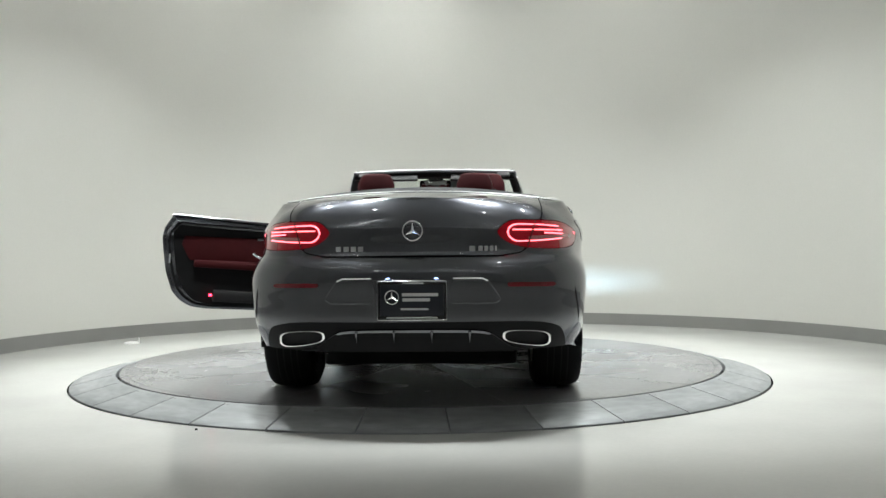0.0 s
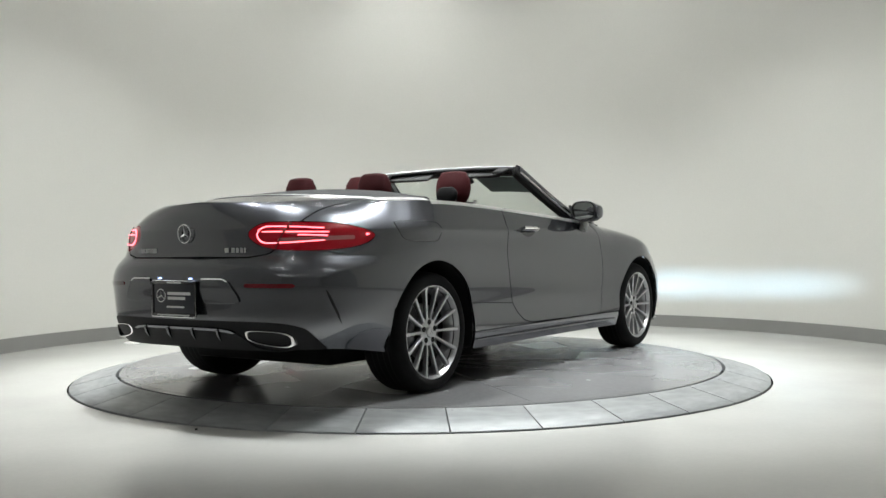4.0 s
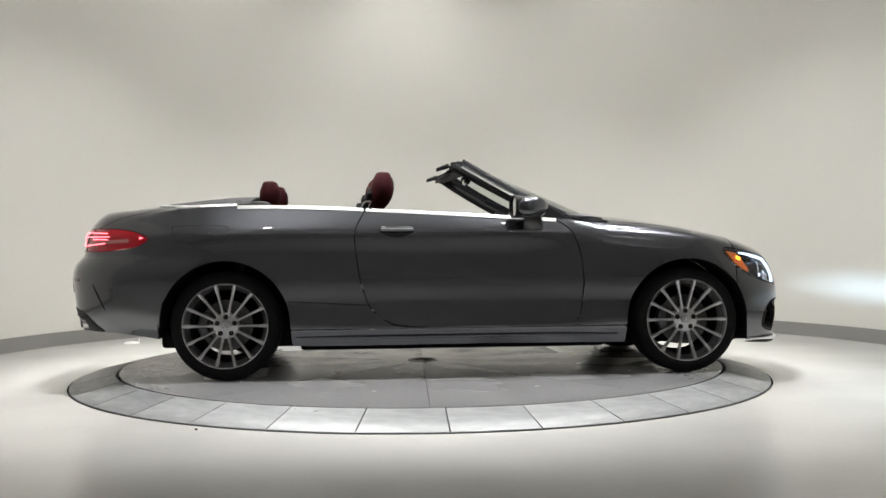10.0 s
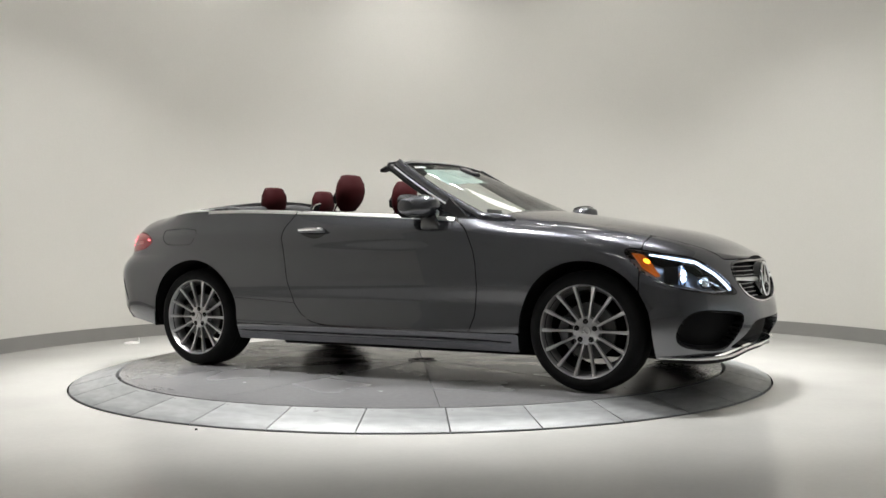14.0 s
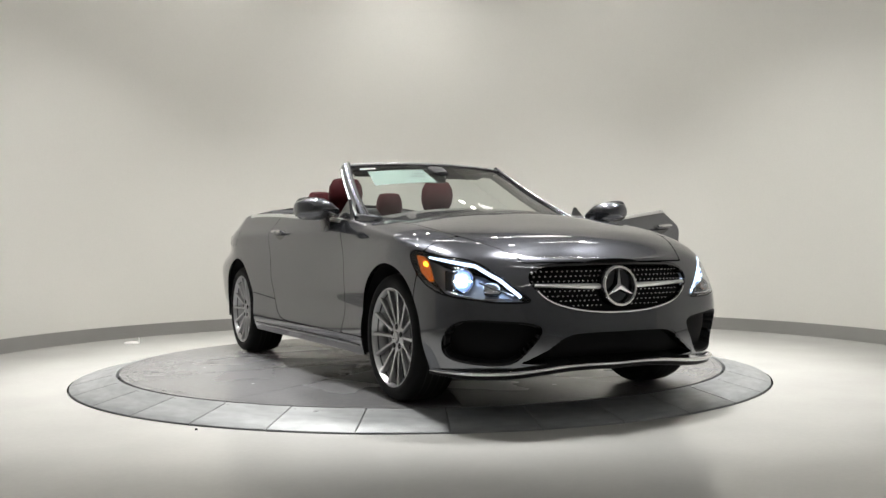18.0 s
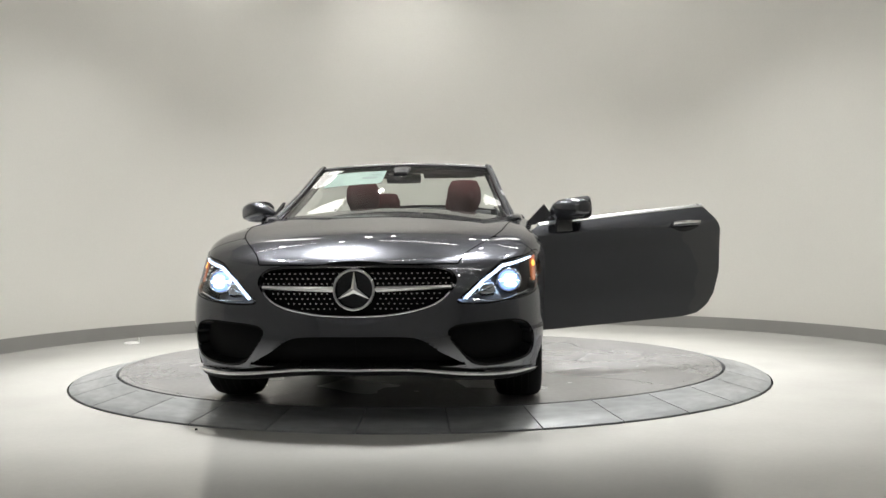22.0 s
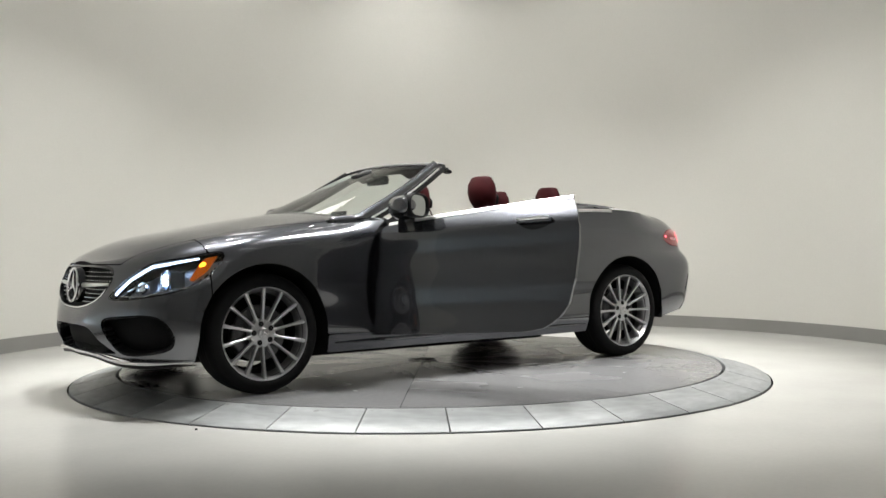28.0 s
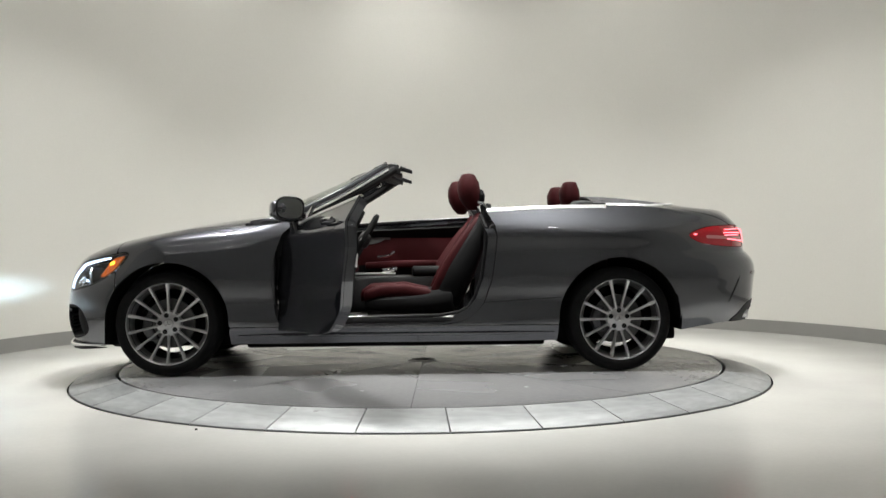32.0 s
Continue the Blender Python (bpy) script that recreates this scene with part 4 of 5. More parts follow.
for sy in (1, -1):
    def at(v, dx=0.0, dy=0.0, dz=0.0, sy=sy):
        return (float(side_x(v)) + dx, sy * (float(side_y(v)) + dy), float(side_z(v)) + dz)
    vs = [k / 20 for k in range(21)]
    loops = []
    for v in vs:
        c = Vector(at(v))
        a, b = Vector(at(min(v + 0.02, 1))), Vector(at(max(v - 0.02, 0)))
        d = (a - b).normalized()
        outw = Vector((0, sy, 0)) - d * d.y * sy
        outw.normalize()
        nrm = d.cross(outw).normalized()
        if nrm.z < 0:
            nrm = -nrm
        wdt = 0.036 + 0.02 * (1 - v) ** 3
        loops.append([tuple(c + outw * wdt * 0.62 * x + nrm * wdt * y) for x, y in
                      ((-0.9, 0.25), (0.1, 0.42), (0.75, 0.25), (1.05, -0.15), (0.95, -0.55), (0.5, -0.85), (-0.3, -1.0), (-0.9, -0.75))])
    pillar = part("windscreen_pillar", rings(loops if sy > 0 else [lp[::-1] for lp in loops]), M_PAINT, car)
    part("pillar_trim", tube([at(v, -0.012, 0.028, -0.034) for v in vs], 0.0062, 8), M_SATIN, pillar, "satin aluminium strip along the pillar")
    part("pillar_gasket", tube([at(v, 0.0, -0.012, 0.012) for v in vs], 0.013, 8, 0.8), M_TRIM, pillar, "black rubber edge beside the glass")
    part("pillar_lining", tube([at(v, -0.055, -0.010, -0.030) for v in vs[2:]], 0.030, 10, 0.9), M_SOFT, pillar)
    part("pillar_foot", moved(cushion([((0.92, sy * 0.715, 0.948), 0.022, 0.03), ((0.83, sy * 0.735, 0.955), 0.045, 0.035), ((0.74, sy * 0.745, 0.965), 0.05, 0.035)], (0, 1, 0), (0, 0, 1)), Matrix.Identity(4)), M_PAINT, pillar)


def header_row(u):
    a = screen_point(u, 0.975)
    out = Vector((-1, 0, 0))
    return [a + Vector((0.02, 0, 0.0)), a + Vector((-0.005, 0, 0.010)), a + out * 0.045 + Vector((0, 0, 0.015)), a + out * 0.092 + Vector((0, 0, 0.010)),
            a + out * 0.100 + Vector((0, 0, 0.0)), a + out * 0.095 + Vector((0, 0, -0.018)), a + out * 0.05 + Vector((0, 0, -0.030)), a + Vector((0.005, 0, -0.012))]


us = [-1.0 + 2.0 * k / 40 for k in range(41)]
header = part("windscreen_header", rings([header_row(u) for u in us]), M_FABRIC, car, "black header rail above the windscreen")
part("header_lining", rings([[p + Vector((-0.012, 0, -0.022)) for p in header_row(u)[3:8]] + [header_row(u)[4] + Vector((-0.028, 0, -0.01))] for u in us]), M_SOFT, header, "black inner lining of the header")
part("header_trim", tube([header_row(u)[3] + Vector((0.012, 0, 0.003)) for u in us], 0.006, 6), M_SATIN, header, "satin aluminium edge of the header")
for sy in (1, -1):
    part("roof_latch", cushion([((-0.04, sy * 0.50, 1.322), 0.05, 0.016), ((-0.11, sy * 0.50, 1.300), 0.04, 0.012)], (0, 1, 0), (0, 0, 1)), M_TRIM, header)
    part("sun_visor", moved(box(0, 0, 0, 0.15, 0.36, 0.02, 0.008), pose(0.02, sy * 0.30, 1.315, 0, -26, 0)), M_SOFT, header)
rv = part("rear_view_mirror", cushion([((0.135, -0.11, 1.262), 0.018, 0.030), ((0.13, 0, 1.266), 0.022, 0.036), ((0.135, 0.11, 1.262), 0.018, 0.030)], (1, 0, 0), (0, 0, 1)), M_GLOSS, car, "black rear-view mirror")
part("mirror_stem", tube([(0.145, 0, 1.28), (0.20, 0, 1.325)], 0.014), M_TRIM, rv)
part("mirror_glass", box(0.108, 0, 1.265, 0.004, 0.20, 0.052, 0.001), M_MIRROR, rv)
part("sensor_box", cushion([((0.22, 0, 1.318), 0.06, 0.02), ((0.32, 0, 1.282), 0.045, 0.014)], (0, 1, 0), (0, 0, 1)), M_TRIM, rv)
for k, y in ((0, -0.45), (1, 0.12)):
    a = [screen_point((y + 0.46 * j / 10 - 0.05) / 0.73, 0.010 + 0.012 * (j / 10), 0.004) for j in range(11)]
    part("wiper", tube(a, 0.006, 6), M_TRIM, car, "black wiper at the foot of the windscreen")
cowl = []
for i in range(41):
    u = (-1 + i / 20) * 0.80
    a = screen_point(u, 0.01)
    cowl.append([a + Vector((0.085 - 0.05 * abs(u), 0, -0.022)), a + Vector((0.04, 0, -0.016)), a + Vector((-0.01, 0, -0.004))])
part("cowl_panel", grid(cowl[::-1]), M_TRIM, car)

# ---- doors ----
HINGE = Vector((0.68, 0.80, 0.0))
DOOR_OPEN = -68.68
HINGE_LEAN = pose(0, 0, 0, -0.045, 0, 0) @ pose(0, 0, 0, 0, -4.51, 0)     # the hinge line leans, so the open door rises at its end


def to_hinge(shape, side):
    pts = [(v[0] - HINGE.x, v[1] - HINGE.y, v[2]) for v in shape[0]]
    return (pts, shape[1]) if side > 0 else mirrored((pts, shape[1]))


CARD = [(0.62, 0.345), (0.66, 0.45), (0.67, 0.70), (0.63, 0.90), (0.55, 0.965), (-0.52, 1.008), (-0.565, 0.95), (-0.560, 0.80), (-0.53, 0.60), (-0.48, 0.47), (-0.40, 0.40), (-0.30, 0.375)]
INSERT = [(0.45, 0.66), (0.50, 0.84), (0.30, 0.885), (-0.47, 0.905), (-0.50, 0.80), (-0.44, 0.70), (-0.1, 0.665)]
BLADE = rounded([(0.060, 0.925), (0.30, 0.915), (0.42, 0.870), (0.36, 0.815), (0.20, 0.812), (0.115, 0.845)], 2)
card_in = lambda p: np.where(p[:, SV] <= 1.0001, inside(CARD, p[:, SX], p[:, SZ]), -1)
insert_in = lambda p: np.where(p[:, SV] <= 1.0001, inside(INSERT, p[:, SX], p[:, SZ]), -1)
jamb = clip(SKIN, lambda p: door_in(p) - 0.022)
for side in (1, -1):
    m = pose(HINGE.x, side * HINGE.y, 0)
    if side > 0:
        m = pose(0.6865, 0.831, 0.5715) @ HINGE_LEAN @ pose(0, 0, 0, 0, 0, DOOR_OPEN) @ HINGE_LEAN.inverted() @ pose(-0.025, -0.0366, -0.6)
    open_text = "grey painted driver's door standing wide open" if side > 0 else "grey painted closed passenger door"
    door = part("door", to_hinge(shell(door_skin, 0.012), side), M_PAINT, car, open_text, m)

    def put(name, shape, mat, label="", parent=door, side=side):
        return part(name, to_hinge(shape, side), mat, parent, label)

    put("door_frame", shell(jamb, 0.045, -0.020), M_PAINT)
    seal = [(0.06 + (x - 0.06) * 0.93, 0.66 + (z - 0.66) * 0.90) for x, z in DOOR if z < 1.03]
    seal = [wall_point(at_x(x), np.array([z]))[0] for x, z in seal]
    put("door_seal", tube([(q[0], q[1] - 0.066, q[2]) for q in seal], 0.011, 8), M_TRIM, "black rubber door seal")
    card = put("door_card", shell(clip(SKIN, card_in), 0.030, -0.060), M_BLACK_LEATHER, "black inner door panel with a red leather field")
    put("leather_field", shell(clip(SKIN, insert_in), 0.012, -0.086), M_RED, "red leather field", card)
    put("armrest", cushion([((0.25, 0.765, 0.655), 0.035, 0.028), ((0.0, 0.755, 0.665), 0.045, 0.032), ((-0.40, 0.765, 0.672), 0.035, 0.028)], (0, 1, 0), (0, 0, 1)), M_RED, "", card)
    put("trim_blade", shell(clip(SKIN, lambda p: np.where(p[:, SV] <= 1.0001, inside(BLADE, p[:, SX], p[:, SZ]), -1)), 0.008, -0.098), M_BLADE, "dark grey trim blade", card)
    put("door_pull", tube([(0.030, 0.735, 0.765), (0.055, 0.722, 0.742), (0.10, 0.722, 0.728), (0.16, 0.735, 0.728)], 0.012, 8), M_CHROME, "chrome inner handle", card)
    put("speaker_grille", cushion([((0.47, 0.785, 0.50), 0.09, 0.075), ((0.47, 0.775, 0.50), 0.085, 0.07)], (1, 0, 0), (0, 0, 1), 2.4), M_SATIN, "", card)
    put("door_pocket", cushion([((0.40, 0.765, 0.41), 0.030, 0.045), ((-0.25, 0.770, 0.43), 0.030, 0.045)], (0, 1, 0), (0, 0, 1)), M_SOFT, "", card)
    put("marker_lamp", cushion([((-0.28, 0.742, 0.435), 0.013, 0.008), ((-0.28, 0.733, 0.435), 0.012, 0.007)], (1, 0, 0), (0, 0, 1)), M_RED_LED, "small glowing red marker", card)
    put("latch", box(-0.585, 0.815, 0.70, 0.010, 0.030, 0.070, 0.003), M_SATIN)
    put("belt_moulding", strip_on_edge(0.605, -0.572, -0.017, 0.003, 0.004), M_SATIN, "satin aluminium belt moulding")
    put("window_channel", tube([(0.50, 0.785, 0.972), (0.0, 0.795, 1.000), (-0.55, 0.800, 1.030)], 0.010, 6), M_TRIM)
    put("lock_pin", tube([(-0.44, 0.765, 1.01), (-0.44, 0.765, 1.045)], 0.004, 6), M_TRIM)
    h = put("door_handle", cushion([((-0.285, 0.902, 0.902), 0.010, 0.010), ((-0.33, 0.916, 0.905), 0.011, 0.013), ((-0.42, 0.918, 0.906), 0.011, 0.014), ((-0.485, 0.904, 0.905), 0.010, 0.011)], (0, 1, 0), (0, 0, 1)), M_PAINT, "grey door handle with a chrome strip over a dark bowl")
    put("chrome_strip", tube([(-0.29, 0.914, 0.912), (-0.33, 0.927, 0.914), (-0.42, 0.929, 0.915), (-0.48, 0.915, 0.914)], 0.0105, 8), M_CHROME, "", h)
    put("handle_bowl", shell(clip(SKIN, lambda p: np.where(p[:, SV] <= 1, inside(rounded([(-0.285, 0.915), (-0.38, 0.924), (-0.475, 0.915), (-0.495, 0.895), (-0.43, 0.866), (-0.36, 0.858), (-0.295, 0.885)], 3), p[:, SX], p[:, SZ]), -1)), 0.006, 0.0015), M_GLOSS, "", h)
    tri = [(0.70, 0.802, 0.952), (0.47, 0.795, 0.978), (0.520, 0.742, 1.092)]
    tri2 = [(x, y - 0.02, z) for x, y, z in tri]
    put("mirror_sail", (tri + tri2, [(0, 1, 2), (5, 4, 3), (0, 3, 4, 1), (1, 4, 5, 2), (2, 5, 3, 0)]), M_GLOSS, "black triangular sail in the window corner")
    # outside mirror
    mir = put("wing_mirror", cushion([((0.475, 0.805, 1.020), 0.040, 0.022), ((0.458, 0.845, 1.030), 0.072, 0.044), ((0.446, 0.885, 1.036), 0.092, 0.060), ((0.434, 0.935, 1.039), 0.100, 0.065), ((0.416, 0.985, 1.037), 0.088, 0.060), ((0.394, 1.022, 1.034), 0.056, 0.046)],
                                     (1, 0, 0), (0, 0, 1), 2.6), M_PAINT, "grey wing mirror on a black foot")
    put("mirror_base", cushion([((0.445, 0.850, 0.996), 0.060, 0.026), ((0.432, 0.930, 0.985), 0.066, 0.018), ((0.412, 0.990, 0.988), 0.048, 0.014)], (1, 0, 0), (0, 0, 1), 2.5), M_GLOSS, "", mir)
    put("mirror_foot", cushion([((0.455, 0.860, 0.905), 0.062, 0.020), ((0.455, 0.868, 0.950), 0.058, 0.022), ((0.445, 0.880, 1.000), 0.050, 0.024)], (1, 0, 0), (0, 1, 0), 2.8), M_GLOSS, "", mir)
    aim = pose(0.324, 0.932, 1.040, 0, 0, -6)
    put("mirror_glass", moved(cushion([((0.010, 0, 0), 0.077, 0.060), ((0.006, 0, 0), 0.077, 0.060)], (0, 1, 0), (0, 0, 1), 3.0, round_ends=0.002), aim), M_MIRROR, "mirror glass", mir)
    put("mirror_rim", moved(rings([oval((dx, 0, 0), (0, 1, 0), (0, 0, 1), ry, rz, 3) for dx, ry, rz in ((0.07, 0.080, 0.066), (0.02, 0.086, 0.070), (-0.004, 0.085, 0.069), (-0.007, 0.082, 0.066), (-0.006, 0.078, 0.061), (0.010, 0.075, 0.058))], False), aim), M_TRIM, "", mir)

# ---- wheels ----
def build_wheel(width):
    w = width / 2
    wheel = part("wheel", lathe([(0.218, -w + 0.02), (0.232, -w + 0.01), (0.240, -w), (0.225, -w + 0.03), (0.222, 0.0), (0.226, w - 0.05), (0.246, w - 0.018), (0.2585, w - 0.006), (0.2585, w + 0.003), (0.252, w + 0.004), (0.245, w - 0.008), (0.240, w - 0.022)], 72),
                 M_ALLOY, car, "silver alloy wheel with fourteen slim spokes")
    part("barrel", lathe([(0.240, w - 0.022), (0.236, w - 0.045), (0.215, 0.0), (0.211, -w + 0.02)], 72), M_ALLOY_DARK, wheel, "dark inner barrel")
    tyre_profile = [(0.248, w - 0.004), (0.257, w + 0.004), (0.268, w + 0.010), (0.285, w + 0.012), (0.305, w + 0.006), (0.320, w - 0.008), (0.328, w - 0.030),
                    (0.331, w - 0.06), (0.3315, 0.0), (0.331, -w + 0.06), (0.328, -w + 0.03), (0.318, -w + 0.006), (0.285, -w - 0.010), (0.25, -w), (0.236, -w + 0.01)]
    part("tyre", lathe(tyre_profile, 96), M_TYRE, wheel, "black low-profile tyre")
    for k, off in enumerate((-0.055, -0.02, 0.02, 0.055)):
        part("tread_groove", lathe([(0.3320, off - 0.004), (0.3322, off), (0.3320, off + 0.004)], 96), M_GAP, wheel)
    spoke = []
    for r, half, y, deep in ((0.046, 0.0125, w - 0.030, 0.030), (0.075, 0.0080, w - 0.028, 0.026), (0.12, 0.0068, w - 0.022, 0.024), (0.18, 0.0078, w - 0.014, 0.026), (0.232, 0.0098, w - 0.006, 0.030), (0.249, 0.0120, w - 0.003, 0.026)):
        spoke.append([(-half, y - deep, r), (-half, y - 0.004, r), (-half * 0.45, y, r), (half * 0.45, y, r), (half, y - 0.004, r), (half, y - deep, r)])
    sm = mesh_of("spoke", *rings([s[::-1] for s in spoke]), M_ALLOY)
    for k in range(14):
        part("spoke", sm, M_ALLOY, wheel, m=pose(0, 0, 0, 0, 360 / 14 * (k + 0.5), 0))
    part("hub", lathe([(0.001, w - 0.026), (0.030, w - 0.026), (0.034, w - 0.028), (0.066, w - 0.029), (0.076, w - 0.034), (0.080, w - 0.07)], 48), M_ALLOY, wheel)
    cap = part("hub_cap", lathe([(0.001, w - 0.016), (0.026, w - 0.017), (0.031, w - 0.021), (0.032, w - 0.03)], 32), M_ALLOY, wheel, "silver hub cap with an emblem")
    for k in range(3):
        a = 2 * math.pi * k / 3
        part("cap_arm", moved(box(0, w - 0.0145, 0.010, 0.004, 0.002, 0.019, 0.0006), pose(0, 0, 0, 0, 120 * k, 0)), M_CHROME, cap)
    hole = mesh_of("bolt_hole", *lathe([(0.001, w - 0.0278), (0.0150, w - 0.0274), (0.0156, w - 0.031)], 16), M_GAP)
    for k in range(5):
        a = radians(90 + 72 * k)
        part("bolt_hole", hole, M_GAP, wheel, m=pose(0.054 * math.cos(a), 0.0012, 0.054 * math.sin(a)))
    part("brake_disc", lathe([(0.060, w - 0.075), (0.155, w - 0.075), (0.155, w - 0.10), (0.060, w - 0.10)], 48), M_DISC, wheel, "grey iron brake disc")
    part("brake_caliper", moved(cushion([((0.12, w - 0.085, -0.07), 0.035, 0.035), ((0.145, w - 0.085, 0), 0.035, 0.04), ((0.12, w - 0.085, 0.07), 0.035, 0.035)], (1, 0, 0), (0, 1, 0)), Matrix.Identity(4)), M_ALLOY_DARK, wheel)
    part("inner_lip", lathe([(0.200, -w - 0.004), (0.243, -w - 0.005), (0.246, -w + 0.004)], 48), M_UNDER, wheel)
    part("wheel_back", lathe([(0.001, -w + 0.03), (0.10, -w + 0.03), (0.165, -w + 0.035)], 32), M_UNDER, wheel)
    return wheel


for xc, width in ((1.42, 0.225), (-1.42, 0.250)):
    yc = 0.880 - width / 2 - 0.012
    wl = build_wheel(width)
    wr = copy_thing(wl, pose(xc, -yc, 0.3315, 0, 0, 180))
    wl.matrix_basis = pose(xc, yc, 0.3315, 0, 180 / 14 if xc > 0 else 0, 0)

# ---- wheel housings and underbody ----
for xc, r in WHEELS:
    for sy in (1, -1):
        rows = []
        for k in range(33):
            a = math.pi * (-0.06 + 1.12 * k / 32)
            rows.append([(xc + (r + 0.012) * math.cos(a), sy * y, 0.335 + (r + 0.012) * math.sin(a)) for y in (0.868, 0.80, 0.66, 0.52)])
        rows.insert(0, [(xc + r + 0.012, sy * y, 0.215) for y in (0.855, 0.80, 0.66, 0.52)])
        rows.append([(xc - r - 0.012, sy * y, 0.215 if xc > 0 else 0.300) for y in (0.855, 0.80, 0.66, 0.52)])
        inner_wall = [(xc + (r + 0.012) * math.cos(math.pi * k / 16), sy * 0.52, 0.335 + (r + 0.012) * math.sin(math.pi * k / 16)) for k in range(17)]
        v, f = grid(rows if sy > 0 else rows[::-1])
        part("wheel_housing", merge((v, f), (inner_wall, [tuple(range(17))])), M_UNDER, car)
part("floor_pan", merge(box(0.0, 0, 0.235, 1.95, 1.56, 0.05, 0.01), box(0.0, 0, 0.180, 2.0, 0.90, 0.09, 0.02), box(-1.93, 0, 0.325, 0.60, 1.0, 0.10, 0.02), box(1.82, 0, 0.215, 0.40, 1.20, 0.07, 0.02),
                        box(1.42, 0, 0.25, 0.9, 1.03, 0.18, 0.02), box(-1.42, 0, 0.27, 0.9, 1.03, 0.20, 0.02)), M_UNDER, car)
part("firewall", box(0.93, 0, 0.62, 0.05, 1.50, 0.68, 0.01), M_UNDER, car)
for sy in (1, -1):
    part("sill_step", box(0.06, sy * 0.785, 0.330, 1.16, 0.11, 0.046, 0.012), M_TRIM, car)
    part("sill_plate", moved(box(0, 0, 0, 0.92, 0.034, 0.005, 0.0015), pose(0.06, sy * 0.815, 0.352, -38 * sy, 0, 0)), M_SATIN, car, "satin metal sill plate")
    part("sill_seal", tube([(0.70, sy * 0.738, 0.355), (-0.35, sy * 0.738, 0.360), (-0.50, sy * 0.738, 0.41), (-0.58, sy * 0.735, 0.60), (-0.60, sy * 0.73, 0.95)], 0.012, 6), M_TRIM, car)
    part("door_post", merge(box(-0.655, sy * 0.752, 0.63, 0.10, 0.12, 0.62, 0.02)), M_TRIM, car)
    part("front_post", box(0.80, sy * 0.765, 0.61, 0.10, 0.14, 0.58, 0.02), M_PAINT, car)
    part("striker", box(-0.598, sy * 0.755, 0.66, 0.010, 0.020, 0.24, 0.003), M_SATIN, car)

# ---- interior ----
part("cabin_carpet", box(0.05, 0, 0.275, 1.75, 1.42, 0.03, 0.008), M_CARPET, car)
part("rear_bulkhead", box(-1.36, 0, 0.70, 0.06, 1.30, 0.80, 0.02), M_FABRIC, car)


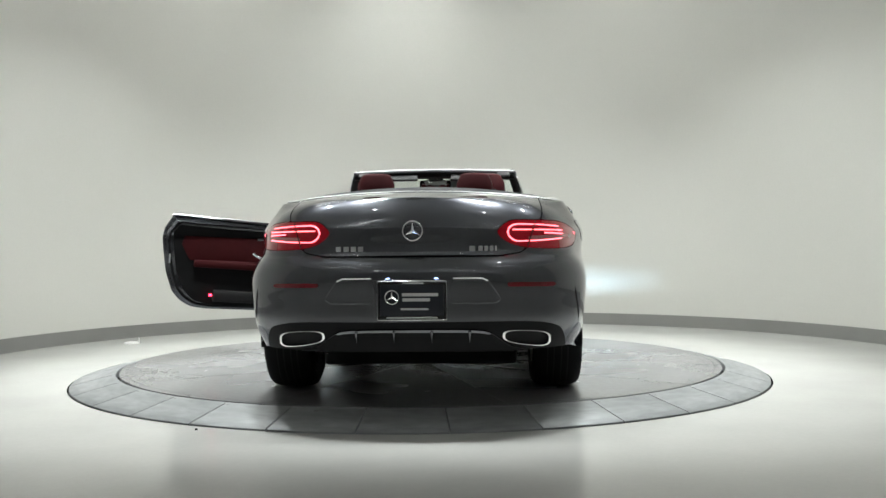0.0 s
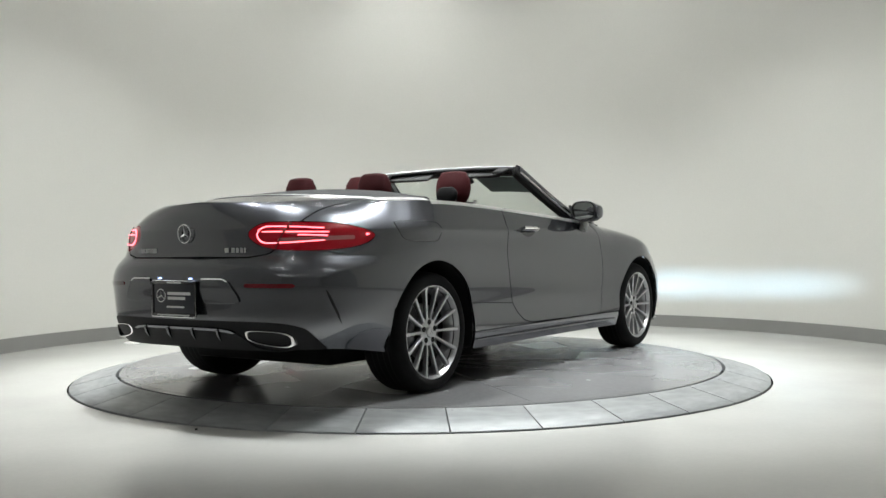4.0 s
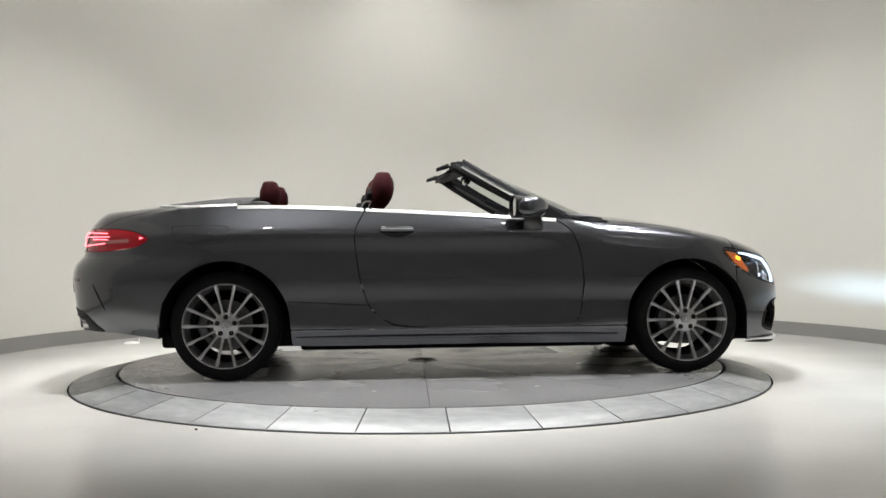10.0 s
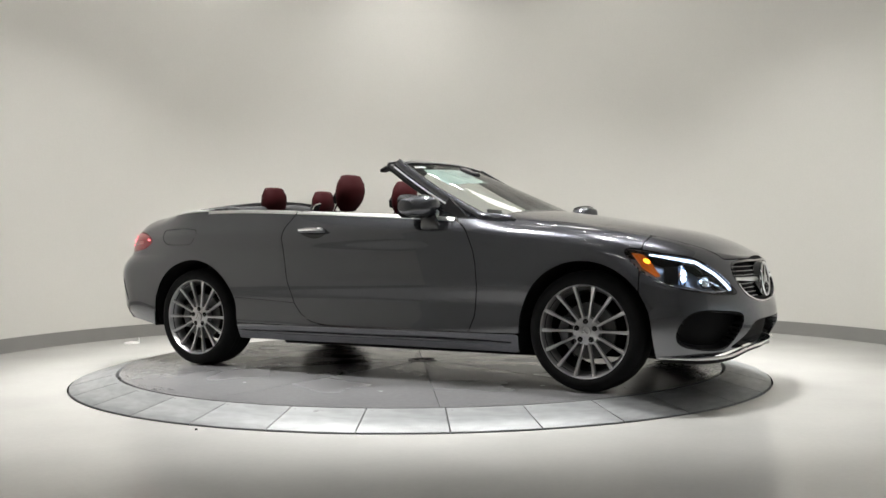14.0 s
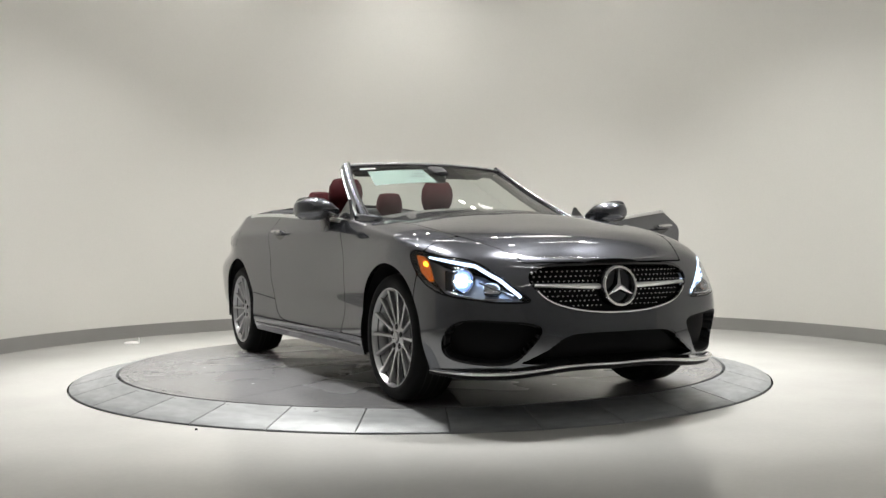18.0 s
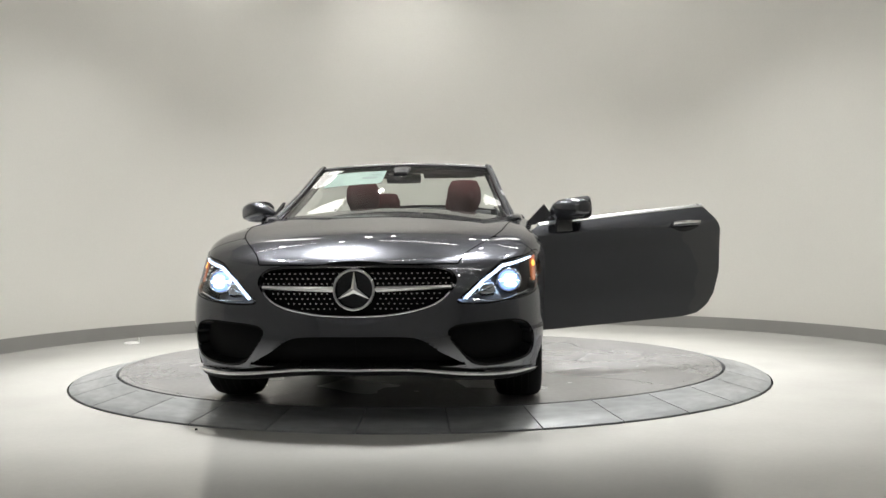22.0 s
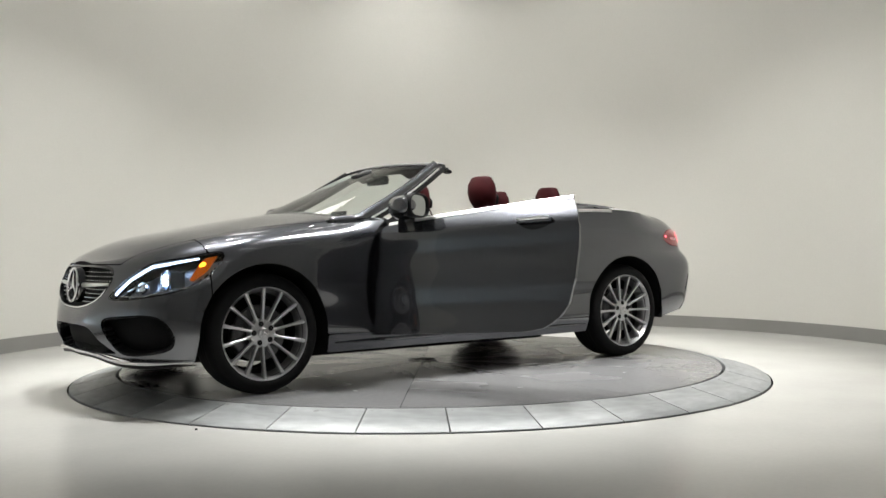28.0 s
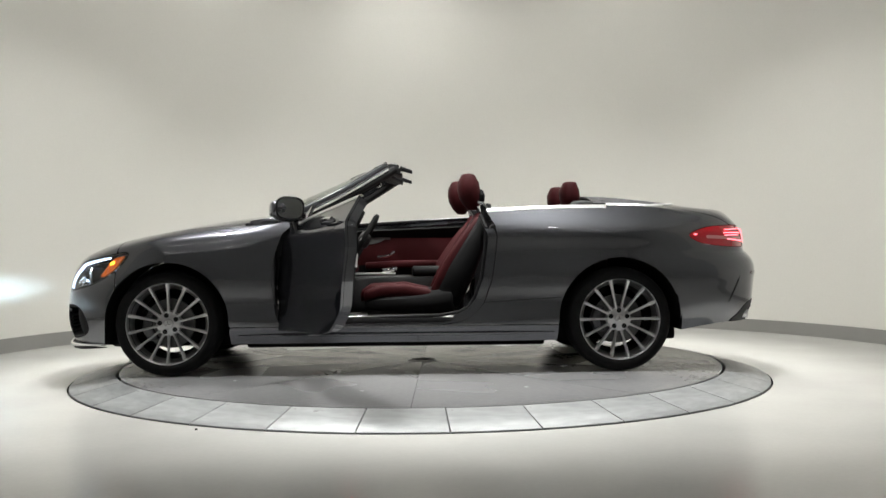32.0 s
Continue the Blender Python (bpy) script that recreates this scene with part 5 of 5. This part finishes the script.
def front_seat(sy):
    y = sy * 0.375
    fx = 0.02 if sy < 0 else -0.015
    seat = part("front_seat", cushion([((0.19, y, 0.425), 0.205, 0.050), ((0.05, y, 0.428), 0.250, 0.064), ((-0.20, y, 0.428), 0.268, 0.090), ((-0.36, y, 0.450), 0.262, 0.110)], (0, 1, 0), (0, 0, 1), 3.4), M_BLACK_LEATHER, car,
                "red and black leather sports seat")
    part("seat_cushion", cushion([((0.225, y, 0.478), 0.160, 0.040), ((0.17, y, 0.506), 0.176, 0.050), ((0.05, y, 0.510), 0.184, 0.048), ((-0.18, y, 0.480), 0.184, 0.046), ((-0.30, y, 0.472), 0.170, 0.042)], (0, 1, 0), (0, 0, 1), 3.0), M_RED, seat, "red leather seat cushion")
    back = Vector((-0.46, 0, 0.89)).normalized()
    nrm = Vector((back.z, 0, -back.x))

    def bp(h, off=0.0, dy=0.0):
        q = Vector((-0.315, y + dy, 0.46)) + back * h + nrm * off
        return tuple(q)
    part("backrest_shell", cushion([(bp(0.0, -0.020), 0.250, 0.105), (bp(0.22, -0.012), 0.262, 0.108), (bp(0.42, -0.012), 0.246, 0.086), (bp(0.57, -0.016), 0.205, 0.060), (bp(0.645, -0.022), 0.165, 0.045)], (0, 1, 0), tuple(nrm), 3.2), M_BLACK_LEATHER, seat)
    part("backrest_cushion", cushion([(bp(0.02, 0.025), 0.155, 0.040), (bp(0.20, 0.02), 0.165, 0.040), (bp(0.42, 0.02), 0.165, 0.038), (bp(0.60, 0.022), 0.120, 0.035)], (0, 1, 0), tuple(nrm), 3.0), M_RED, seat, "red leather backrest")
    for d in (1, -1):
        part("side_bolster", cushion([(bp(0.02, 0.062, d * 0.178), 0.038, 0.042), (bp(0.22, 0.066, d * 0.190), 0.042, 0.045), (bp(0.42, 0.045, d * 0.180), 0.040, 0.042), (bp(0.57, 0.02, d * 0.130), 0.035, 0.036)], (0, 1, 0), tuple(nrm), 2.6), M_RED, seat)
        part("cushion_bolster", cushion([((0.20, y + d * 0.175, 0.480), 0.032, 0.036), ((0.10, y + d * 0.190, 0.512), 0.040, 0.042), ((-0.06, y + d * 0.200, 0.516), 0.044, 0.044), ((-0.22, y + d * 0.205, 0.482), 0.036, 0.040)], (0, 1, 0), (0, 0, 1), 2.6), M_RED, seat)
        part("headrest_post", tube([bp(0.60, 0.0, d * 0.06), (-0.515, y + d * 0.06, 1.13)], 0.007, 8), M_CHROME, seat)
    hr = part("headrest", cushion([((-0.506 + fx, y, 1.060), 0.078, 0.040), ((-0.500 + fx, y, 1.085), 0.100, 0.058), ((-0.490 + fx, y, 1.130), 0.120, 0.073), ((-0.484 + fx, y, 1.180), 0.126, 0.079), ((-0.480 + fx, y, 1.235), 0.120, 0.072), ((-0.479 + fx, y, 1.276), 0.098, 0.050)], (0, 1, 0), (1, 0, 0), 2.2), M_RED, seat, "red leather headrest")
    part("headrest_back", cushion([((-0.562 + fx, y, 1.105), 0.075, 0.026), ((-0.562 + fx, y, 1.15), 0.080, 0.030), ((-0.558 + fx, y, 1.18), 0.060, 0.022)], (0, 1, 0), (1, 0, 0), 2.6), M_BLACK_LEATHER, hr, "black back of the headrest")
    part("belt_guide", cushion([((-0.62, sy * 0.60, 0.98), 0.03, 0.03), ((-0.60, sy * 0.59, 1.075), 0.030, 0.022)], (1, 0, 0), (0, 1, 0)), M_TRIM, seat)
    part("belt_bracket", tube([(-0.600, sy * 0.615, 1.05), (-0.575, sy * 0.61, 1.085), (-0.545, sy * 0.60, 1.088)], 0.010, 8), M_CHROME, seat, "chrome belt guide")
    for d in (1, -1):
        part("seat_seam", tube([bp(h, 0.064, d * 0.085) for h in (0.08, 0.2, 0.32, 0.44, 0.56)], 0.0022, 6), M_GAP, seat)
    for h in (0.16, 0.30, 0.44):
        part("cross_seam", tube([bp(h, 0.062, dy) for dy in (-0.085, -0.04, 0.0, 0.04, 0.085)], 0.0022, 6), M_GAP, seat)
    part("seat_belt", tube([(-0.575, sy * 0.60, 1.075), (-0.60, sy * 0.625, 0.90), (-0.58, sy * 0.635, 0.62), (-0.50, sy * 0.64, 0.40)], 0.020, 8, 0.12, (0, 1, 0)), M_TRIM, seat, "black seat belt")
    part("seat_base", box(-0.06, y, 0.335, 0.50, 0.40, 0.11, 0.02), M_SOFT, seat)


for sy in (1, -1):
    front_seat(sy)
bench = part("rear_bench", cushion([((-0.72, -0.52, 0.46), 0.10, 0.08), ((-0.72, 0.0, 0.44), 0.10, 0.08), ((-0.72, 0.52, 0.46), 0.10, 0.08)], (1, 0, 0), (0, 0, 1)), M_RED, car, "red leather rear bench")
for sy in (1, -1):
    y = sy * 0.295
    part("bench_cushion", cushion([((-0.72, y, 0.47), 0.22, 0.07), ((-0.95, y, 0.45), 0.22, 0.07)], (0, 1, 0), (0, 0, 1)), M_RED, bench)
    part("bench_back", cushion([((-1.02, y, 0.50), 0.23, 0.07), ((-1.13, y, 0.80), 0.235, 0.07), ((-1.20, y, 1.00), 0.20, 0.055)], (0, 1, 0), (0.95, 0, 0.3)), M_RED, bench)
    hr = part("headrest", cushion([((-1.210, y, 1.055), 0.084, 0.044), ((-1.206, y, 1.085), 0.102, 0.060), ((-1.201, y, 1.130), 0.110, 0.069), ((-1.199, y, 1.180), 0.107, 0.067), ((-1.201, y, 1.224), 0.088, 0.048)], (0, 1, 0), (1, 0, 0), 2.4), M_RED, bench, "red leather rear headrest")
    part("rear_side_trim", cushion([((-0.72, sy * 0.74, 0.99), 0.06, 0.04), ((-1.0, sy * 0.73, 1.00), 0.08, 0.045), ((-1.30, sy * 0.70, 1.02), 0.10, 0.04)], (0, 1, 0), (0, 0, 1)), M_SOFT, bench)
part("parcel_shelf", cushion([((-1.26, -0.68, 1.04), 0.09, 0.05), ((-1.28, 0.0, 1.075), 0.09, 0.055), ((-1.26, 0.68, 1.04), 0.09, 0.05)], (1, 0, 0), (0, 0, 1)), M_FABRIC, car)

dash = part("dashboard", cushion([((0.66, -0.72, 0.84), 0.17, 0.10), ((0.64, -0.40, 0.86), 0.22, 0.115), ((0.63, 0.0, 0.865), 0.22, 0.115), ((0.64, 0.40, 0.87), 0.22, 0.12), ((0.66, 0.72, 0.84), 0.17, 0.10)], (1, 0, 0), (0, 0, 1), 3.2, round_ends=0.1), M_SOFT, car, "black soft dashboard")
part("knee_panel", box(0.66, 0, 0.66, 0.20, 1.40, 0.22, 0.05), M_SOFT, dash)
part("dash_shelf", grid([[screen_point(u, 0.02) + Vector((-dx, 0, -0.035 - dx * 0.25)) for dx in (0.0, 0.06, 0.14, 0.22)] for u in [-0.95 + 1.9 * k / 30 for k in range(31)]]), M_SOFT, dash)
part("instrument_hood", cushion([((0.46, 0.22, 0.955), 0.06, 0.035), ((0.45, 0.375, 0.968), 0.07, 0.045), ((0.46, 0.53, 0.955), 0.06, 0.035)], (1, 0, 0), (0, 0, 1)), M_SOFT, dash)
part("screen", moved(box(0, 0, 0, 0.015, 0.20, 0.125, 0.006), pose(0.46, 0.0, 0.985, 0, -14, 0)), M_GLOSS, dash, "black screen on the dashboard")
for y in (-0.62, -0.085, 0.0, 0.085, 0.62):
    part("air_vent", moved(lathe([(0.026, 0.0), (0.036, 0.004), (0.040, 0.0), (0.040, -0.03)], 24, "x"), pose(0.425, y, 0.875, 0, 180, 0)), M_CHROME, dash, "round chrome air vent")
part("console", box(0.02, 0, 0.47, 1.00, 0.24, 0.26, 0.04), M_SOFT, car, "black centre console")
part("console_slope", moved(box(0, 0, 0, 0.34, 0.22, 0.08, 0.02), pose(0.42, 0, 0.67, 0, 40, 0)), M_GLOSS, car)
part("console_armrest", cushion([((-0.12, 0, 0.625), 0.11, 0.04), ((-0.40, 0, 0.625), 0.11, 0.04)], (0, 1, 0), (0, 0, 1)), M_BLACK_LEATHER, car)
part("console_trim", box(0.16, 0, 0.612, 0.30, 0.16, 0.012, 0.004), M_SATIN, car)
part("touchpad", cushion([((0.10, 0, 0.63), 0.035, 0.018), ((0.0, 0, 0.645), 0.035, 0.014)], (0, 1, 0), (0, 0, 1)), M_CHROME, car)
tilt = pose(0.215, 0.375, 0.845, 0, -28, 0)
ring = [(0, 0.185 * math.cos(2 * math.pi * k / 40), 0.185 * math.sin(2 * math.pi * k / 40)) for k in range(40)]
wheel_ring = part("steering_wheel", moved(tube(ring, 0.017, 10, 1, (1, 0, 0), closed=True), tilt), M_BLACK_LEATHER, car, "black leather steering wheel")
part("wheel_hub", moved(cushion([((0.02, 0, 0), 0.075, 0.065), ((-0.02, 0, 0), 0.060, 0.05)], (0, 1, 0), (0, 0, 1)), tilt), M_SOFT, wheel_ring)
for a in (0, 180, 270):
    part("wheel_spoke", moved(box(0.01, 0.115, 0, 0.018, 0.13, 0.035, 0.008), tilt @ pose(0, 0, 0, a, 0, 0)), M_SATIN, wheel_ring)
part("steering_column", tube([(0.245, 0.375, 0.830), (0.56, 0.375, 0.70)], 0.042, 12), M_SOFT, wheel_ring)

# fuel flap and side seams on the quarter panels
FLAP = rounded([(-1.40, 0.93), (-1.70, 0.935), (-1.735, 0.915), (-1.715, 0.86), (-1.66, 0.832), (-1.47, 0.828), (-1.415, 0.845)], 3)
flap_line = [wall_point(at_x(x), np.array([z]))[0] for x, z in FLAP + FLAP[:1]]
part("fuel_flap_seam", tube([(q[0], -q[1] - 0.0003, q[2]) for q in flap_line], 0.0015, 6), M_GAP, car)
for sy in (1, -1):
    pts = [wall_point(at_x(x), np.array([0.449 + (-0.58 - x) * 0.058]))[0] for x in np.linspace(-0.565, -1.045, 20)]
    part("sill_seam", tube([(q[0], sy * (q[1] + 0.0002), q[2]) for q in pts], 0.0022, 6), M_GAP, car)
    pts = [wall_point(at_x(x), np.array([0.252 + 0.012 * max(0.0, -0.55 - x)]))[0] for x in np.linspace(0.98, -1.0, 40)]
    part("sill_blade", tube([(q[0], sy * (q[1] + 0.006), q[2]) for q in pts], [0.017 * min(1.0, 0.25 + k / 8, 0.25 + (39 - k) / 10) for k in range(40)], 10, 0.55), M_PAINT, car)

# painted jamb and rubber seal round the open doorway
jamb_ring = clip(SKIN, lambda p: np.where((p[:, SV] <= 1) & (p[:, SX] < 0.66), np.minimum.reduce([door_in(p) + 0.004, np.where(p[:, SX] > -0.36, 0.014, 0.055) - door_in(p), 0.93 - p[:, SZ]]), -1))
part("door_jamb", shell(jamb_ring, 0.02, -0.034), M_PAINT, car, "grey painted door jamb")
edge = [(-0.545, 1.00), (-0.575, 0.92), (-0.578, 0.84), (-0.568, 0.74), (-0.545, 0.60), (-0.505, 0.48), (-0.46, 0.415), (-0.40, 0.385), (-0.28, 0.366), (0.1, 0.356), (0.62, 0.346)]
pts = [wall_point(at_x(x), np.array([z]))[0] for x, z in edge]
part("doorway_seal", tube([(q[0], q[1] - 0.050, q[2]) for q in pts], 0.011, 8), M_TRIM, car, "black rubber seal round the doorway")

# ---- the room ----
def room_outline(n=96):
    pts = [(ROOM_X + ROOM_R, -3.0)]
    for k in range(n + 1):
        a = math.pi * k / n
        pts.append((ROOM_X + ROOM_R * math.cos(a), ROOM_Y + ROOM_R * math.sin(a)))
    pts.append((ROOM_X - ROOM_R, -3.0))
    return pts


def wall_strip(pts, z0, z1, depth, levels):
    """An upright strip along an outline, with its inner face on the outline (depth > 0 goes outward)."""
    rows = []
    for k, (x, y) in enumerate(pts):
        cy = max(y, ROOM_Y) if y < ROOM_Y else y
        d = Vector((x - ROOM_X, (y - ROOM_Y) if y > ROOM_Y else 0)).normalized()
        rows.append([(x, y, z0 + (z1 - z0) * j / levels) for j in range(levels + 1)] + [(x + d.x * depth, y + d.y * depth, z1), (x + d.x * depth, y + d.y * depth, z0)])
    return grid(rows)


outline = room_outline()
tagged(part("wall_round", wall_strip(outline, FLOOR_Z, ROOM_H, 0.15, 10), M_WALL), "smooth white curved wall of the photo room", "wall", kind="structure")
for name, cx, cy, sx, sy in (("wall_back", ROOM_X, -11.075, 2 * ROOM_R + 0.3, 0.15), ("wall_east", ROOM_X + ROOM_R + 0.075, -7.0, 0.15, 8.0), ("wall_west", ROOM_X - ROOM_R - 0.075, -7.0, 0.15, 8.0)):
    tagged(part(name, box(cx, cy, (ROOM_H + FLOOR_Z) / 2, sx, sy, ROOM_H - FLOOR_Z), M_DARK), "plain grey wall of the hall behind the camera", "wall", kind="structure")
near = [(ROOM_X + (x - ROOM_X) * (ROOM_R - 0.010) / ROOM_R, ROOM_Y + (y - ROOM_Y) * (ROOM_R - 0.010) / ROOM_R if y > ROOM_Y else y) for x, y in outline]
tagged(part("baseboard", wall_strip(near, FLOOR_Z, FLOOR_Z + 0.125, 0.009, 1), M_BAND), "low grey band round the foot of the wall", "baseboard", kind="structure")
# ceiling added out of view; its even grey is darker than the walls
tagged(part("ceiling", box(ROOM_X, -3.4, ROOM_H + 0.05, 8.4, 15.6, 0.1), M_CEIL), "plain grey ceiling, added out of view", "ceiling", kind="structure")
floor_rows = []
for k in range(129):
    a = 2 * math.pi * k / 128
    dx, dy = math.cos(a), math.sin(a)
    far = min(4.15 / max(abs(dx), 1e-6), (4.6 if dy > 0 else 11.1) / max(abs(dy), 1e-6))
    floor_rows.append([(r * dx, r * dy, FLOOR_Z) for r in (2.353, 2.6, 3.2, far)])
tagged(part("floor", grid(floor_rows[::-1]), M_FLOOR), "smooth pale epoxy floor with a soft sheen", "floor", kind="structure")
pit = [[(r * math.cos(2 * math.pi * k / 96), r * math.sin(2 * math.pi * k / 96), FLOOR_Z - 0.06) for k in range(97)] for r in (0.01, 2.372)]
tagged(part("pit_floor", grid(pit), M_GAP), "black pit below the turntable", "floor", kind="structure")

# ramp ring in 33 plates round the turntable
RING_IN, RING_OUT = 2.060, 2.341
ring_root = tagged(new("turntable_ramp"), "ring of worn grey metal ramp plates round the turntable", "ramp")


def plate_shape(span, gap=0.0035):
    rows = []
    n = 6
    for k in range(n + 1):
        row = []
        for r, z in ((RING_IN, -0.05), (RING_IN, -0.006), (RING_IN + 0.004, -0.002), (RING_IN + 0.14, -0.034), (RING_OUT - 0.004, FLOOR_Z + 0.010), (RING_OUT, FLOOR_Z + 0.006), (RING_OUT, FLOOR_Z - 0.04)):
            a = (span / 2 - gap / r) * (2 * k / n - 1)
            row.append((r * math.cos(a), r * math.sin(a), z))
        rows.append(row)
    v, f = grid(rows[::-1])
    m = len(rows[0])
    f += [tuple(range(m)), tuple(reversed(range(n * m, (n + 1) * m)))]
    return v, f


plate_mesh = mesh_of("ramp_plate", *plate_shape(2 * math.pi / 33), M_RING)
for k in range(33):
    part("ramp_plate", plate_mesh, M_RING, ring_root, m=pose(0, 0, 0, 0, 0, -86.9 + 360 / 33 * (k + 0.5)))
screw = mesh_of("screw", *lathe([(0.001, 0.001), (0.006, 0.001), (0.007, -0.002)], 10, "z"), M_GRATE)
for k in range(33):
    a = radians(-86.9 + 360 / 33 * k + 0.9)
    r = RING_IN + 0.03
    part("screw", screw, M_GRATE, ring_root, m=pose(r * math.cos(a), r * math.sin(a), -0.0085))

# worn marks on one of the plates
for x in (-0.530, -0.490, -0.447, -0.406):
    part("worn_mark", box(0, 0, 0, 0.026, 0.014, 0.003, 0.001), M_GRATE, ring_root, m=pose(x, -2.042, -0.0125, 13, 0, 0))

# turning disk in ten sectors, with a drain in the middle
disk = tagged(new("turntable"), "round grey steel turntable in ten sectors, slightly worn", "turntable")
DISK_R = 2.043


def sector(span, gap=0.0016):
    rows = []
    n = 18
    for k in range(n + 1):
        row = []
        for r, z in ((0.10, -0.03), (0.10, 0.0), (0.7, 0.0), (1.4, 0.0), (DISK_R - 0.05, 0.0), (DISK_R - 0.0475, -0.0025), (DISK_R - 0.0450, 0.0), (DISK_R - 0.003, 0.0), (DISK_R, -0.003), (DISK_R, -0.05)):
            a = (span / 2 - gap / max(r, 0.1)) * (2 * k / n - 1)
            row.append((r * math.cos(a), r * math.sin(a), z))
        rows.append(row)
    v, f = grid(rows[::-1])
    m = len(rows[0])
    f += [tuple(range(m)), tuple(reversed(range(n * m, (n + 1) * m)))]
    return v, f


sector_mesh = mesh_of("sector", *sector(radians(36)), M_DISK)
for k in range(10):
    part("sector", sector_mesh, M_DISK, disk, m=pose(0, 0, 0, 0, 0, 52 + 18 + 36 * k))
part("under_plate", lathe([(0.001, -0.02), (DISK_R - 0.01, -0.02), (DISK_R - 0.01, -0.055)], 64, "z"), M_GAP, disk)
drain = part("drain", lathe([(0.001, 0.002), (0.075, 0.002), (0.085, 0.006), (0.100, 0.005), (0.104, 0.0), (0.104, -0.02)], 32, "z"), M_DISK, disk, "small round steel drain cover")
for k in range(6):
    part("drain_slot", moved(box(0.045, 0, 0.003, 0.05, 0.012, 0.004, 0.001), pose(0, 0, 0, 0, 0, 60 * k)), M_GAP, drain)

# a small white cable outlet on the floor by the wall
outlet = tagged(part("floor_outlet", lathe([(0.001, 0.014), (0.055, 0.014), (0.068, 0.008), (0.072, 0.0)], 28, "z"), M_WHITE, m=pose(-2.72, 2.24, FLOOR_Z)), "small flat white plastic outlet on the floor", "outlet")
part("cable_stub", tube([(0.062, 0, 0.005), (0.066, 0, 0.03), (0.064, 0, 0.052)], 0.006, 8), M_WHITE, outlet)
# scattered specks and bolts
for x, y in ((-1.097, -2.046),):
    tagged(part("debris", cushion([((0, 0, 0.003), 0.008, 0.005), ((0.008, 0.002, 0.003), 0.006, 0.004)], (0, 1, 0), (0, 0, 1), n=8), M_GAP, m=pose(x, y - 0.12, FLOOR_Z)), "small dark crumb on the floor", "debris")

# long tube lights under the ceiling of the room, and brighter ones in the hall behind the camera
for x, y, rz, length, mat in ((0.1, 1.2, 0, 1.2, M_STRIP), (-1.9, 1.2, 0, 1.1, M_STRIP), (2.1, 1.2, 0, 1.1, M_STRIP), 
                              (-2.3, -8.2, 0, 2.4, M_FAR), (0.3, -8.2, 0, 2.2, M_FAR), (2.8, -8.2, 0, 2.0, M_FAR), (-1.9, -4.3, 0, 1.7, M_FAR), (2.1, -4.3, 0, 1.7, M_FAR)):
    root = tagged(part("tube_light", box(0, 0, 0.03, length, 0.08, 0.05, 0.01), M_WHITE, m=pose(x, y, ROOM_H - 0.06, 0, 0, rz)), "white linear tube light on the ceiling", "ceiling light", group="ceiling tube lights")
    part("tube", box(0, 0, 0.002, length - 0.06, 0.030, 0.012, 0.004), mat, root)
ring_mesh = mesh_of("downlight_ring", *lathe([(0.050, 0.006), (0.054, 0.0), (0.082, 0.0), (0.085, 0.012), (0.085, 0.03)], 20, "z"), M_WHITE)
glass_mesh = mesh_of("glass", *lathe([(0.001, 0.004), (0.050, 0.004)], 20, "z"), M_LED)
for x, y in DOWNLIGHTS + [(-0.3, 2.9), (0.9, 2.6), (-1.1, -2.6), (1.3, -2.6), (-1.9, -5.2), (0.4, -5.4), (2.2, -5.2)]:
    root = tagged(part("ceiling_downlight", ring_mesh, M_WHITE, m=pose(x, y, ROOM_H - 0.03)), "small round white downlight in the ceiling", "downlight", group="ceiling downlights")
    part("glass", glass_mesh, M_LED, root)
# two long bright panels in the ceiling towards the round wall
for x, y, rz in ((-1.90, 3.05, -38), (1.70, 3.05, 38)):
    root = tagged(part("panel_light", box(0, 0, 0.03, 1.10, 0.42, 0.05, 0.008), M_WHITE, m=pose(x, y, ROOM_H - 0.06, 0, 0, rz)), "long white panel light in the ceiling", "ceiling light", group="ceiling panel lights")
    part("diffuser", box(0, 0, 0.002, 1.04, 0.36, 0.02, 0.004), M_PANEL, root)


def motions():
    """The turntable and the car on it turn together."""
    rows = []
    walk(disk, [(t, pose(0, 0, 0, 0, 0, a)) for t, a in TURN])
    for t, a in TURN:
        rows.append((t, pose(0, 0, 0, 0, 0, a) @ pose(CAR_X, CAR_Y, 0, 0, 0, 0.4)))
    walk(car, rows)


motions()
